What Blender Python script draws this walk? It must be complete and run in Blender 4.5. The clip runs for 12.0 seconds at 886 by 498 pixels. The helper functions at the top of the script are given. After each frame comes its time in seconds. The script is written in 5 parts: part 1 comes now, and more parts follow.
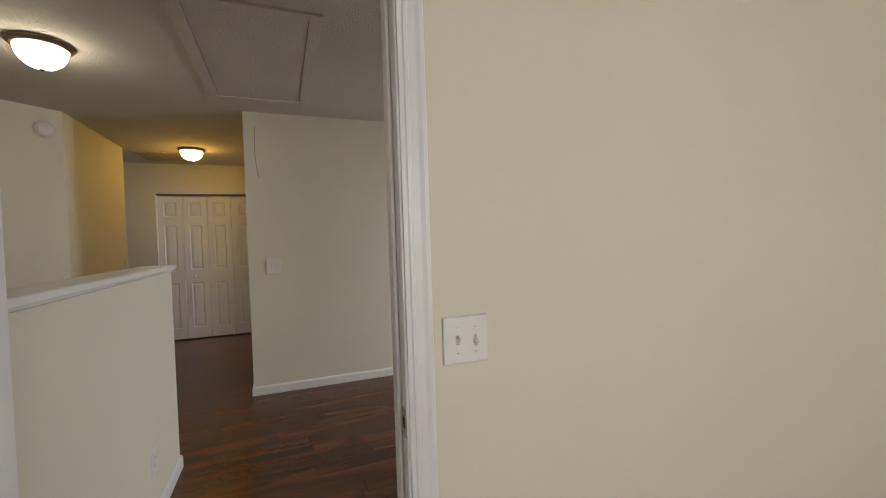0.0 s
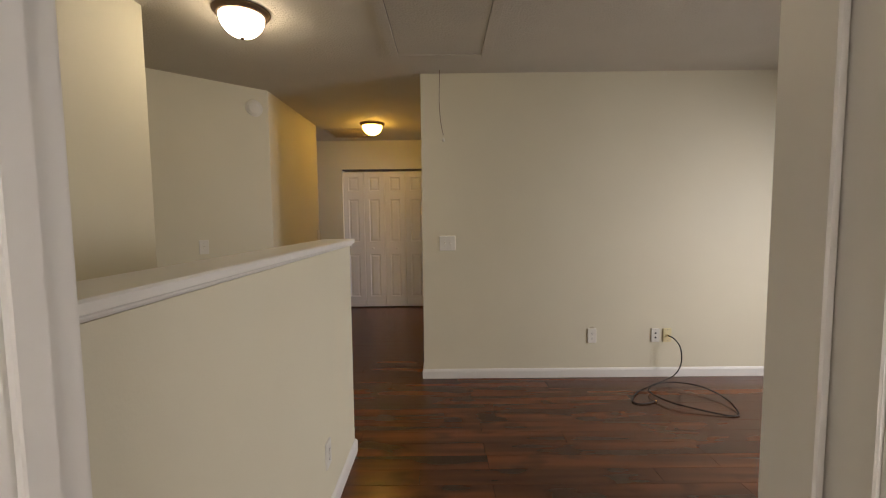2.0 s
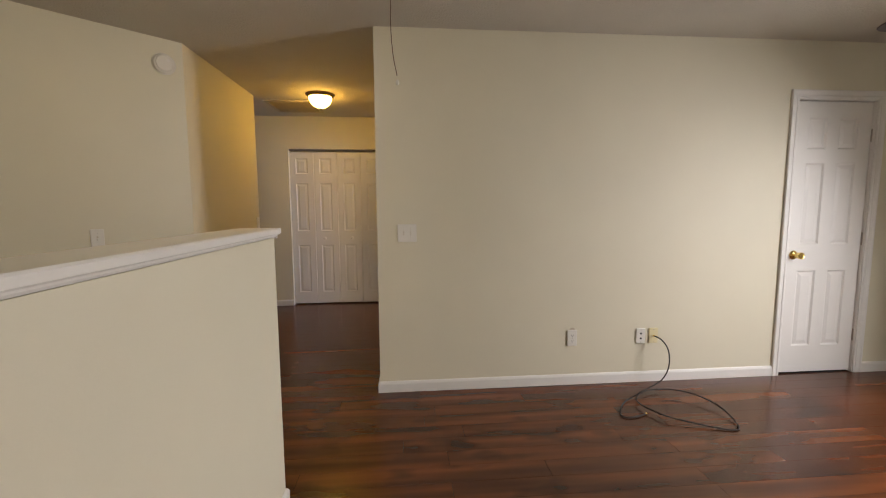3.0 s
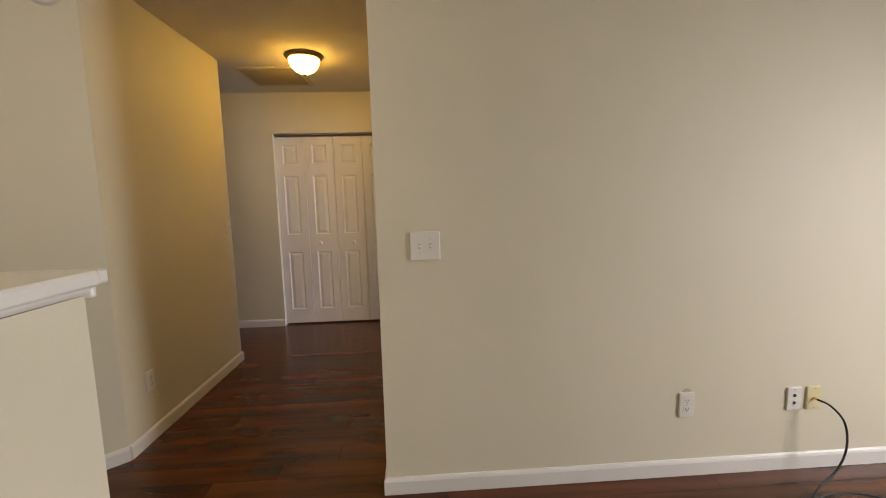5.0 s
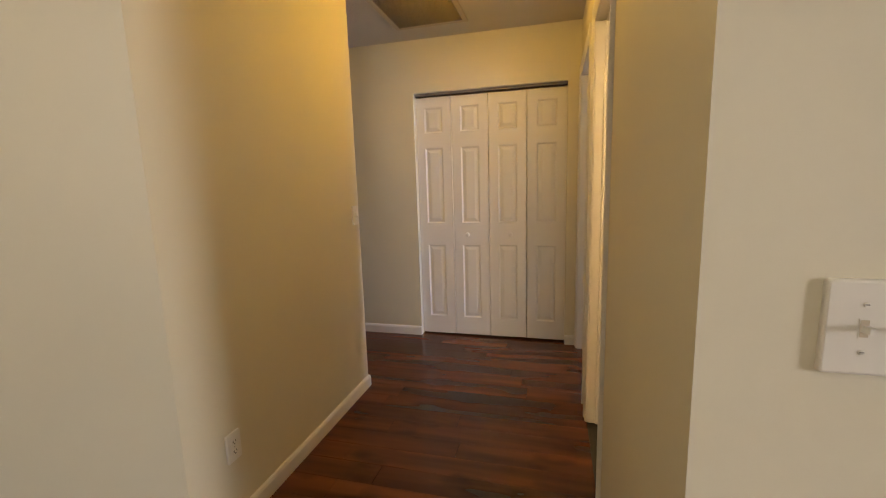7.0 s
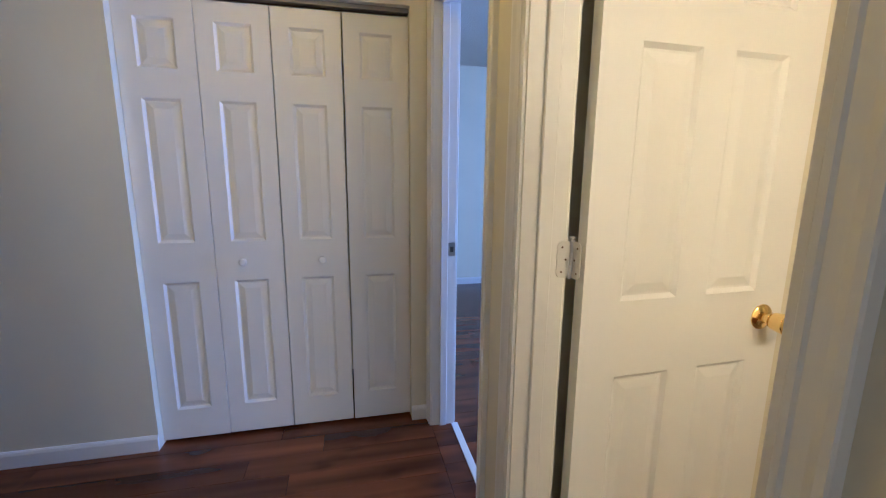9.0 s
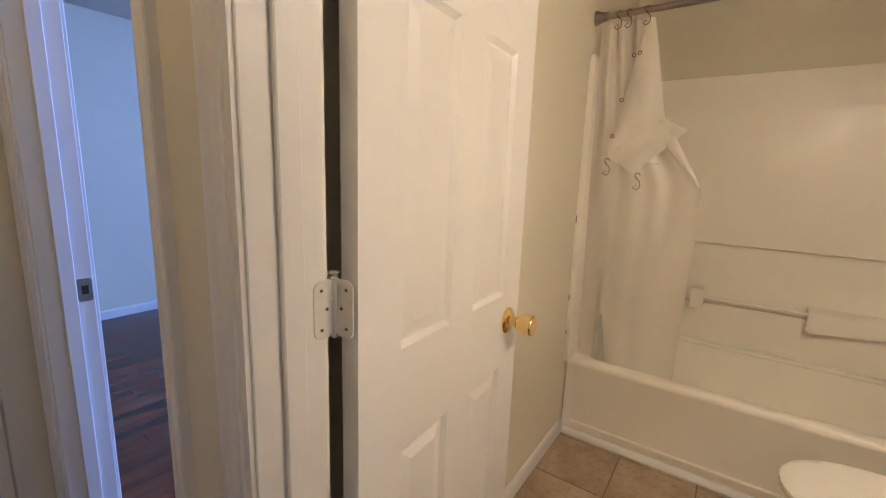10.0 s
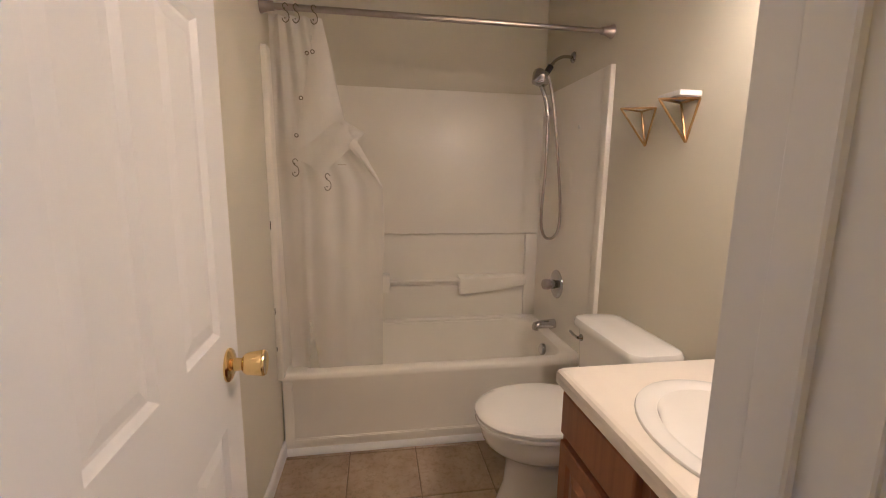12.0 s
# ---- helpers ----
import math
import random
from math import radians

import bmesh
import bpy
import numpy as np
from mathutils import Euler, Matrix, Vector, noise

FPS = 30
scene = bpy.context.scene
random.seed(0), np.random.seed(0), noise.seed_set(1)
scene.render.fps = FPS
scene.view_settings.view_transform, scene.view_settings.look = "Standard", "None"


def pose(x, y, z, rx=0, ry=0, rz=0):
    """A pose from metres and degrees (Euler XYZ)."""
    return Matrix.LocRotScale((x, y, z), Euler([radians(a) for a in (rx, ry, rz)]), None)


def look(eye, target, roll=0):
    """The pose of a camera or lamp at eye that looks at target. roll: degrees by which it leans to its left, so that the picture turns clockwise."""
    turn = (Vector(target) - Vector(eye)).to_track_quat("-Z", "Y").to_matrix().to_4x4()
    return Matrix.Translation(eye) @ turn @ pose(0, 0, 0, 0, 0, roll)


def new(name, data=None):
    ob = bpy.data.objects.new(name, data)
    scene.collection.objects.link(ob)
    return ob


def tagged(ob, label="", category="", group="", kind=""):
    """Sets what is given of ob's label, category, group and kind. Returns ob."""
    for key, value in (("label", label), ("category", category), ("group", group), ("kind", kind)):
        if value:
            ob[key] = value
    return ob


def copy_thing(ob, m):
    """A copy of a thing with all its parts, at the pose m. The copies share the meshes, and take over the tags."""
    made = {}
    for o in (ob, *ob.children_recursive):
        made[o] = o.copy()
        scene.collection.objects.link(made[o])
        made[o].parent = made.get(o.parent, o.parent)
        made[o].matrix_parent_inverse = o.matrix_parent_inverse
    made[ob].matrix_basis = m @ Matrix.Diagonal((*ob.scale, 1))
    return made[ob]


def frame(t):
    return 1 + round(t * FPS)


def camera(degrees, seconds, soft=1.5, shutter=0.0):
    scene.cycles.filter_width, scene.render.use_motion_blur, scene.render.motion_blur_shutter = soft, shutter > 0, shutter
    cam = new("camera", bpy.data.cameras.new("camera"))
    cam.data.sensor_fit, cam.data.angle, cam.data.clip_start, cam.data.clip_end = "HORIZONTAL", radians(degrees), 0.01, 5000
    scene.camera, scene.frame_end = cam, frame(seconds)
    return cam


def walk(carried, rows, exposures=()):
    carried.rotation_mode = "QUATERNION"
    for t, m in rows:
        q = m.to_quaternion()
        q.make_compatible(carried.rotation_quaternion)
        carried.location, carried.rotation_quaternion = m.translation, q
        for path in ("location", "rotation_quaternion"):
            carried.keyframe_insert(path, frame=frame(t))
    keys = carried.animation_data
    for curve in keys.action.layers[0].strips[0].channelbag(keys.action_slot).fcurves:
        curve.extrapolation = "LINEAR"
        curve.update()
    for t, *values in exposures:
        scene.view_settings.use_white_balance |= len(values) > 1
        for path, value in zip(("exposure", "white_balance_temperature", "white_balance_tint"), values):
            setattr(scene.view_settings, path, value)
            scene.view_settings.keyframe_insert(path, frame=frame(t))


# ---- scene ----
cam = camera(93.7, 12.0, soft=1.1)
PATH = [
    (0, (-0.123, 0.248, 1.313), (0.601, 2.111, 1.26), -1.8),
    (0.5, (-0.141, 0.298, 1.305), (0.115, 2.281, 1.233), -1.2),
    (1, (-0.143, 0.376, 1.309), (-0.189, 2.374, 1.210), -0.7),
    (1.5, (-0.157, 0.57, 1.303), (-0.249, 2.564, 1.176), -0.6),
    (2, (-0.213, 0.832, 1.310), (-0.221, 2.828, 1.164), -0.6),
    (2.5, (-0.208, 1.082, 1.290), (-0.164, 3.076, 1.120), -0.5),
    (2.7, (-0.207, 1.193, 1.287), (-0.123, 3.184, 1.103), -0.4),
    (4.3, (-0.101, 1.989, 1.287), (0.422, 3.902, 1.042), -0.2),
    (4.4, (-0.108, 2.047, 1.286), (0.33, 3.983, 1.053), -0.1),
    (4.5, (-0.113, 2.105, 1.291), (0.246, 4.056, 1.056), -0.6),
    (5, (-0.213, 2.426, 1.296), (-0.1, 4.408, 1.068), -1.5),
    (5.5, (-0.282, 2.737, 1.294), (-0.344, 4.721, 1.062), -2.1),
    (6, (-0.353, 3.039, 1.284), (-0.693, 4.993, 1.029), -1.4),
    (6.5, (-0.469, 3.3, 1.287), (-0.954, 5.221, 1.012), -1.6),
    (6.7, (-0.515, 3.397, 1.291), (-1.036, 5.306, 1.002), -1.7),
    (8.3, (-0.790, 4.435, 1.322), (-0.905, 6.399, 0.972), -1.5),
    (8.5, (-0.812, 4.563, 1.322), (-0.788, 6.531, 0.968), -1.4),
    (9, (-0.772, 4.887, 1.305), (-0.34, 6.809, 0.94), 0.5),
    (9.5, (-0.768, 5.153, 1.306), (0.326, 6.79, 0.955), 1.3),
    (10, (-0.659, 5.298, 1.305), (0.957, 6.42, 0.947), 2.0),
    (10.5, (-0.569, 5.382, 1.314), (1.312, 5.973, 0.976), 2.1),
    (11, (-0.554, 5.421, 1.31), (1.421, 5.448, 0.994), 0.8),
    (11.5, (-0.556, 5.445, 1.309), (1.403, 5.188, 0.996), 0.9),
    (12, (-0.562, 5.448, 1.311), (1.387, 5.137, 0.988), 0.8),
]
walk(cam, [(t, look(eye, target, roll)) for t, eye, target, roll in PATH],
     [(0.0, -0.82, 6080, 13), (0.5, -0.92, 6330, 11), (1.0, -0.92, 6500, 13), (1.5, -0.78, 6750, 14), (2.0, -0.70, 6750, 16), (2.5, -0.45, 6700, 16), (4.5, -0.37, 6650, 16), (6.7, -0.05, 7000, 17), (8.3, 0.08, 5050, 17), (9.0, -0.02, 4420, 17), (9.5, -0.12, 4250, 24), (10.0, -0.2, 4500, 26), (10.5, -0.32, 4550, 31), (11.0, -0.42, 4420, 32), (12.0, -0.44, 4310, 33)])

# ---- world and large lights ----
world = bpy.data.worlds.new("sky_world")
scene.world = world
world.use_nodes = True
wn = world.node_tree
sky = wn.nodes.new("ShaderNodeTexSky")
sky.sky_type, sky.sun_disc = 'NISHITA', False
sky.sun_elevation, sky.sun_rotation = radians(35), radians(200)
wn.links.new(sky.outputs[0], wn.nodes["Background"].inputs[0])
wn.nodes["Background"].inputs[1].default_value = 0.1


def area_lamp(name, m, sx, sy, watts, colour, spread=180.0):
    data = bpy.data.lights.new(name, 'AREA')
    data.shape, data.size, data.size_y, data.energy, data.color = 'RECTANGLE', sx, sy, watts, colour
    data.spread = radians(spread)
    ob = new(name, data)
    ob.matrix_world = m
    return ob


# daylight standing in the openings of unseen windows; the nook one is added fill
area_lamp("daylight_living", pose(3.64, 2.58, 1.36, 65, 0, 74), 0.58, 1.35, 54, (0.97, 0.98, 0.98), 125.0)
area_lamp("daylight_nook", pose(3.235, -1.03, 1.36, 76, 0, 0), 0.72, 1.35, 9, (0.96, 0.98, 1.0))
area_lamp("daylight_bedroom", pose(0.9, -2.66, 1.45, 90, 0, 0), 1.75, 1.25, 70, (1.0, 0.96, 0.89))
area_lamp("daylight_back_bedroom", pose(2.88, 6.26, 1.42, 78, 0, 90), 0.36, 1.20, 118, (0.46, 0.62, 1.0))
BATH_LAMP, HALL_LAMP, LOFT_LAMP = 66.0, 10.5, 9.0
BATH_TINT, HALL_TINT, LOFT_TINT = (1.0, 0.68, 0.29), (1.0, 0.57, 0.08), (1.0, 0.86, 0.60)


# ---- materials ----
def principled(name):
    m = bpy.data.materials.new(name)
    m.use_nodes = True
    return m, m.node_tree, m.node_tree.nodes["Principled BSDF"]


def coords(nt, scale=(1, 1, 1), source="Object"):
    tc = nt.nodes.new("ShaderNodeTexCoord")
    mp = nt.nodes.new("ShaderNodeMapping")
    mp.inputs["Scale"].default_value = scale
    nt.links.new(tc.outputs[source], mp.inputs[0])
    return mp.outputs[0]


def noise_of(nt, vec, scale, detail=4.0, rough=0.55):
    n = nt.nodes.new("ShaderNodeTexNoise")
    n.inputs["Scale"].default_value, n.inputs["Detail"].default_value, n.inputs["Roughness"].default_value = scale, detail, rough
    nt.links.new(vec, n.inputs["Vector"])
    return n.outputs[0]


def ramp_of(nt, fac, *stops):
    r = nt.nodes.new("ShaderNodeValToRGB")
    while len(r.color_ramp.elements) < len(stops):
        r.color_ramp.elements.new(0.5)
    for e, (p, c) in zip(r.color_ramp.elements, stops):
        e.position, e.color = p, (*c, 1) if len(c) == 3 else c
    nt.links.new(fac, r.inputs[0])
    return r.outputs[0]


def mixed(nt, fac, a, b, mode='MIX'):
    m = nt.nodes.new("ShaderNodeMix")
    m.data_type, m.blend_type = 'RGBA', mode
    for sock, v in ((m.inputs[0], fac), (m.inputs[6], a), (m.inputs[7], b)):
        if isinstance(v, (int, float)):
            sock.default_value = v
        elif isinstance(v, tuple):
            sock.default_value = (*v, 1)
        else:
            nt.links.new(v, sock)
    return m.outputs[2]


def bumped(nt, bsdf, height, strength, distance=0.002):
    b = nt.nodes.new("ShaderNodeBump")
    b.inputs["Strength"].default_value, b.inputs["Distance"].default_value = strength, distance
    nt.links.new(height, b.inputs["Height"])
    nt.links.new(b.outputs[0], bsdf.inputs["Normal"])


def surface(name, colour, rough=0.5, metal=0.0, grain=120.0, bump=0.1, vary=0.06, patch=1.6, dist=0.001, coat=0.0):
    """A plain material with fine relief and soft uneven colour at two scales."""
    m, nt, b = principled(name)
    v = coords(nt)
    big, small = noise_of(nt, v, patch, 3.0), noise_of(nt, v, grain, 3.0)
    dark = tuple(c * (1 - vary) for c in colour)
    lite = tuple(min(1.0, c * (1 + vary)) for c in colour)
    c1 = ramp_of(nt, big, (0.3, dark), (0.7, lite))
    c2 = mixed(nt, 0.35 * min(1.0, vary * 8), c1, ramp_of(nt, small, (0.35, dark), (0.65, lite)))
    nt.links.new(c2, b.inputs["Base Color"])
    r = nt.nodes.new("ShaderNodeMapRange")
    r.inputs[3].default_value, r.inputs[4].default_value = rough * 0.85, min(1.0, rough * 1.15)
    nt.links.new(big, r.inputs[0])
    nt.links.new(r.outputs[0], b.inputs["Roughness"])
    b.inputs["Metallic"].default_value = metal
    b.inputs["Coat Weight"].default_value = coat
    if bump:
        bumped(nt, b, small, bump, dist)
    return m


WALL = surface("wall_paint", (0.690, 0.648, 0.507), 0.62, 0, 150, 0.22, 0.03, 1.1, 0.0012)
CEIL = surface("ceiling_texture", (0.60, 0.562, 0.495), 0.9, 0, 75, 0.9, 0.06, 1.4, 0.006)
TRIM = surface("white_trim", (0.76, 0.745, 0.71), 0.38, 0, 60, 0.06, 0.025, 2.0)
DOOR = surface("door_paint", (0.78, 0.765, 0.73), 0.42, 0, 90, 0.10, 0.02, 2.0)
PLASTIC = surface("white_plastic", (0.74, 0.72, 0.66), 0.35, 0, 40, 0.02, 0.03, 8.0)
IVORY = surface("ivory_plastic", (0.72, 0.64, 0.38), 0.4, 0, 40, 0.02, 0.04, 8.0)
# near-black, stands in for the shade inside gaps, slots and holes
DARK = surface("dark_gap", (0.02, 0.018, 0.016), 0.7, 0, 40, 0.05, 0.2, 6.0)
BLACK = surface("black_rubber", (0.010, 0.0095, 0.0095), 0.6, 0, 80, 0.1, 0.2, 6.0)
BRASS = surface("polished_brass", (0.84, 0.63, 0.22), 0.14, 1, 60, 0.02, 0.08, 9.0)
GOLD = surface("gold_wire", (0.38, 0.25, 0.09), 0.38, 1, 60, 0.05, 0.12, 9.0)
CHROME = surface("chrome", (0.46, 0.45, 0.44), 0.10, 1, 30, 0.01, 0.04, 9.0)
NICKEL = surface("brushed_nickel", (0.42, 0.37, 0.33), 0.30, 1, 90, 0.05, 0.08, 6.0)
HOOK = surface("dull_hook_metal", (0.19, 0.16, 0.13), 0.34, 1, 90, 0.05, 0.08, 6.0)
STEEL = surface("strike_steel", (0.45, 0.42, 0.38), 0.32, 1, 60, 0.05, 0.1, 9.0)
BRONZE = surface("bronze_rim", (0.16, 0.105, 0.07), 0.38, 0.7, 60, 0.05, 0.12, 9.0)
ACRYLIC = surface("tub_acrylic", (0.87, 0.83, 0.725), 0.36, 0, 12, 0.03, 0.025, 2.0, 0.001, 0.08)
PORCELAIN = surface("porcelain", (0.84, 0.815, 0.76), 0.10, 0, 12, 0.01, 0.015, 2.0, 0.001, 0.4)
COUNTER = surface("cultured_marble", (0.80, 0.73, 0.62), 0.30, 0, 60, 0.02, 0.02, 9.0)
GREY_METAL = surface("grey_track", (0.20, 0.18, 0.165), 0.5, 0.4, 60, 0.05, 0.1, 6.0)
GRILLE = surface("vent_paint", (0.50, 0.43, 0.32), 0.55, 0, 60, 0.08, 0.06, 4.0)
GROUT = surface("grout", (0.20, 0.15, 0.11), 0.9, 0, 150, 0.5, 0.15, 5.0)
GROUND = surface("bare_earth", (0.16, 0.14, 0.10), 0.95, 0, 20, 0.5, 0.2, 0.5)
FAN_WOOD = surface("dark_fan_blade", (0.06, 0.04, 0.03), 0.45, 0, 60, 0.1, 0.2, 4.0)


def plank_material():
    m, nt, b = principled("laminate_plank")
    info = nt.nodes.new("ShaderNodeObjectInfo")
    geo = nt.nodes.new("ShaderNodeNewGeometry")
    off = nt.nodes.new("ShaderNodeVectorMath")
    off.operation = 'MULTIPLY_ADD'
    off.inputs[1].default_value = (1, 1, 1)
    comb = nt.nodes.new("ShaderNodeCombineXYZ")
    mul = nt.nodes.new("ShaderNodeMath")
    mul.operation = 'MULTIPLY'
    mul.inputs[1].default_value = 0.75
    nt.links.new(info.outputs["Random"], mul.inputs[0])
    nt.links.new(mul.outputs[0], comb.inputs[2])
    nt.links.new(geo.outputs["Position"], off.inputs[0])
    nt.links.new(comb.outputs[0], off.inputs[2])

    def stretched(sx, sy):
        mp = nt.nodes.new("ShaderNodeMapping")
        mp.inputs["Scale"].default_value = (sx, sy, 1)
        nt.links.new(off.outputs[0], mp.inputs[0])
        return mp.outputs[0]
    bands = noise_of(nt, stretched(0.50, 6.2), 1.9, 1.6, 0.45)
    grain = noise_of(nt, stretched(1.0, 15.0), 2.2, 3.0, 0.5)
    smudge = noise_of(nt, stretched(1.5, 3.4), 1.9, 2.0, 0.5)
    base = ramp_of(nt, info.outputs["Random"], (0.0, (0.088, 0.0255, 0.0088)), (0.45, (0.110, 0.0325, 0.0108)), (1.0, (0.136, 0.0405, 0.0130)))
    c = mixed(nt, 1.0, base, ramp_of(nt, bands, (0.30, (0.52, 0.51, 0.52)), (0.50, (0.92, 0.92, 0.92)), (0.72, (1.46, 1.43, 1.36))), 'MULTIPLY')
    c = mixed(nt, 0.11, c, ramp_of(nt, grain, (0.30, (0.45, 0.42, 0.40)), (0.62, (1, 1, 1))), 'MULTIPLY')
    c = mixed(nt, 1.0, c, ramp_of(nt, smudge, (0.28, (0.36, 0.38, 0.42)), (0.46, (1, 1, 1))), 'MULTIPLY')
    nt.links.new(c, b.inputs["Base Color"])
    nt.links.new(ramp_of(nt, grain, (0.2, (0.26, 0.26, 0.26)), (0.8, (0.22, 0.22, 0.22))), b.inputs["Roughness"])
    b.inputs["Coat Weight"].default_value, b.inputs["Coat Roughness"].default_value = 0.08, 0.10
    b.inputs["Specular IOR Level"].default_value = 0.36
    bumped(nt, b, grain, 0.012, 0.0003)
    return m


def tile_material():
    m, nt, b = principled("floor_tile")
    info = nt.nodes.new("ShaderNodeObjectInfo")
    v = coords(nt, (1, 1, 1))
    add = nt.nodes.new("ShaderNodeVectorMath")
    add.operation = 'ADD'
    nt.links.new(v, add.inputs[0])
    mul = nt.nodes.new("ShaderNodeMath")
    mul.operation = 'MULTIPLY'
    mul.inputs[1].default_value = 23.0
    nt.links.new(info.outputs["Random"], mul.inputs[0])
    nt.links.new(mul.outputs[0], add.inputs[1])
    big, small = noise_of(nt, add.outputs[0], 5.0, 5.0, 0.6), noise_of(nt, add.outputs[0], 45.0, 4.0, 0.6)
    c = ramp_of(nt, big, (0.3, (0.28, 0.208, 0.130)), (0.5, (0.39, 0.300, 0.198)), (0.7, (0.47, 0.375, 0.26)))
    c = mixed(nt, 0.5, c, ramp_of(nt, small, (0.33, (0.55, 0.5, 0.46)), (0.5, (1, 1, 1))), 'MULTIPLY')
    c = mixed(nt, 1.0, c, ramp_of(nt, info.outputs["Random"], (0, (0.86, 0.86, 0.86)), (1, (1.0, 1.0, 1.0))), 'MULTIPLY')
    nt.links.new(c, b.inputs["Base Color"])
    b.inputs["Roughness"].default_value = 0.42
    bumped(nt, b, small, 0.15, 0.001)
    return m


def oak_material():
    m, nt, b = principled("oak_cabinet")
    g = noise_of(nt, coords(nt, (26, 26, 1.6)), 2.0, 5.0, 0.6)
    p = noise_of(nt, coords(nt, (3, 3, 0.8)), 1.5, 2.0)
    c = ramp_of(nt, g, (0.3, (0.165, 0.058, 0.018)), (0.7, (0.30, 0.122, 0.040)))
    c = mixed(nt, 0.3, c, ramp_of(nt, p, (0.3, (0.25, 0.10, 0.035)), (0.7, (0.40, 0.18, 0.07))))
    nt.links.new(c, b.inputs["Base Color"])
    b.inputs["Roughness"].default_value = 0.36
    bumped(nt, b, g, 0.15, 0.0008)
    return m


def glow_material(name, colour, strength):
    m, nt, b = principled(name)
    b.inputs["Base Color"].default_value = (0.85, 0.82, 0.75, 1)
    b.inputs["Roughness"].default_value = 0.25
    b.inputs["Emission Color"].default_value = (*colour, 1)
    b.inputs["Emission Strength"].default_value = strength
    return m


def curtain_material():
    m = bpy.data.materials.new("vinyl_curtain")
    m.use_nodes = True
    nt = m.node_tree
    out, b = nt.nodes["Material Output"], nt.nodes["Principled BSDF"]
    n = noise_of(nt, coords(nt, (1, 1, 0.25)), 9.0, 4.0)
    c = ramp_of(nt, n, (0.3, (0.80, 0.76, 0.67)), (0.7, (0.88, 0.845, 0.76)))
    nt.links.new(c, b.inputs["Base Color"])
    b.inputs["Roughness"].default_value = 0.35
    bumped(nt, b, n, 0.3, 0.004)
    tr = nt.nodes.new("ShaderNodeBsdfTranslucent")
    nt.links.new(c, tr.inputs[0])
    clear = nt.nodes.new("ShaderNodeBsdfTransparent")
    m1, m2 = nt.nodes.new("ShaderNodeMixShader"), nt.nodes.new("ShaderNodeMixShader")
    m1.inputs[0].default_value, m2.inputs[0].default_value = 0.30, 0.15
    nt.links.new(b.outputs[0], m1.inputs[1])
    nt.links.new(tr.outputs[0], m1.inputs[2])
    nt.links.new(m1.outputs[0], m2.inputs[1])
    nt.links.new(clear.outputs[0], m2.inputs[2])
    nt.links.new(m2.outputs[0], out.inputs[0])
    return m


def milk_glass_material():
    m, nt, b = principled("milk_glass")
    b.inputs["Base Color"].default_value = (0.82, 0.80, 0.76, 1)
    b.inputs["Roughness"].default_value = 0.3
    tr = nt.nodes.new("ShaderNodeBsdfTranslucent")
    tr.inputs[0].default_value = (0.85, 0.82, 0.76, 1)
    mix = nt.nodes.new("ShaderNodeMixShader")
    mix.inputs[0].default_value = 0.55
    nt.links.new(b.outputs[0], mix.inputs[1])
    nt.links.new(tr.outputs[0], mix.inputs[2])
    nt.links.new(mix.outputs[0], nt.nodes["Material Output"].inputs[0])
    return m


def glass_material():
    m, nt, b = principled("window_glass")
    b.inputs["Base Color"].default_value = (0.95, 0.97, 1, 1)
    b.inputs["Roughness"].default_value = 0.02
    b.inputs["Transmission Weight"].default_value = 1.0
    b.inputs["IOR"].default_value = 1.45
    return m


MILK_GLASS = milk_glass_material()
PLANK, TILE, OAK, CURTAIN, GLASS = plank_material(), tile_material(), oak_material(), curtain_material(), glass_material()


# ---- mesh helpers ----
def link_mesh(name, bm, material, smooth=False):
    me = bpy.data.meshes.new(name)
    bmesh.ops.recalc_face_normals(bm, faces=bm.faces)
    bm.to_mesh(me)
    bm.free()
    if smooth:
        me.polygons.foreach_set("use_smooth", [True] * len(me.polygons))
        me.set_sharp_from_angle(angle=radians(40))
    me.materials.append(material)
    return new(name, me)


def part(name, bm, material, parent, label="", smooth=False):
    ob = link_mesh(name, bm, material, smooth)
    ob.parent = parent
    if label:
        ob["label"] = label
    return ob


def thing(name, label, category, m=None, group="", kind=""):
    ob = new(name)
    ob.empty_display_size = 0.1
    if m is not None:
        ob.matrix_world = m
    return tagged(ob, label, category, group, kind)


def add_box(bm, x0, x1, y0, y1, z0, z1):
    v = [bm.verts.new((x, y, z)) for x in (x0, x1) for y in (y0, y1) for z in (z0, z1)]
    for f in ((0, 1, 3, 2), (4, 6, 7, 5), (0, 4, 5, 1), (2, 3, 7, 6), (0, 2, 6, 4), (1, 5, 7, 3)):
        bm.faces.new([v[i] for i in f])
    return v


def boxes(*dims, bevel=0.0, segments=2):
    bm = bmesh.new()
    for d in dims:
        add_box(bm, *d)
    if bevel:
        bmesh.ops.bevel(bm, geom=list(bm.edges), offset=bevel, segments=segments, profile=0.5, affect='EDGES')
    return bm


def lathe(profile, segments=28, close=True):
    """Turned about z: (radius, height) pairs from one end to the other."""
    bm = bmesh.new()
    rings = []
    for r, z in profile:
        rings.append([bm.verts.new((r * math.cos(2 * math.pi * k / segments), r * math.sin(2 * math.pi * k / segments), z)) for k in range(segments)])
    for a, b in zip(rings, rings[1:]):
        for k in range(segments):
            bm.faces.new((a[k], a[(k + 1) % segments], b[(k + 1) % segments], b[k]))
    if close:
        bm.faces.new(rings[0][::-1])
        bm.faces.new(rings[-1])
    return bm


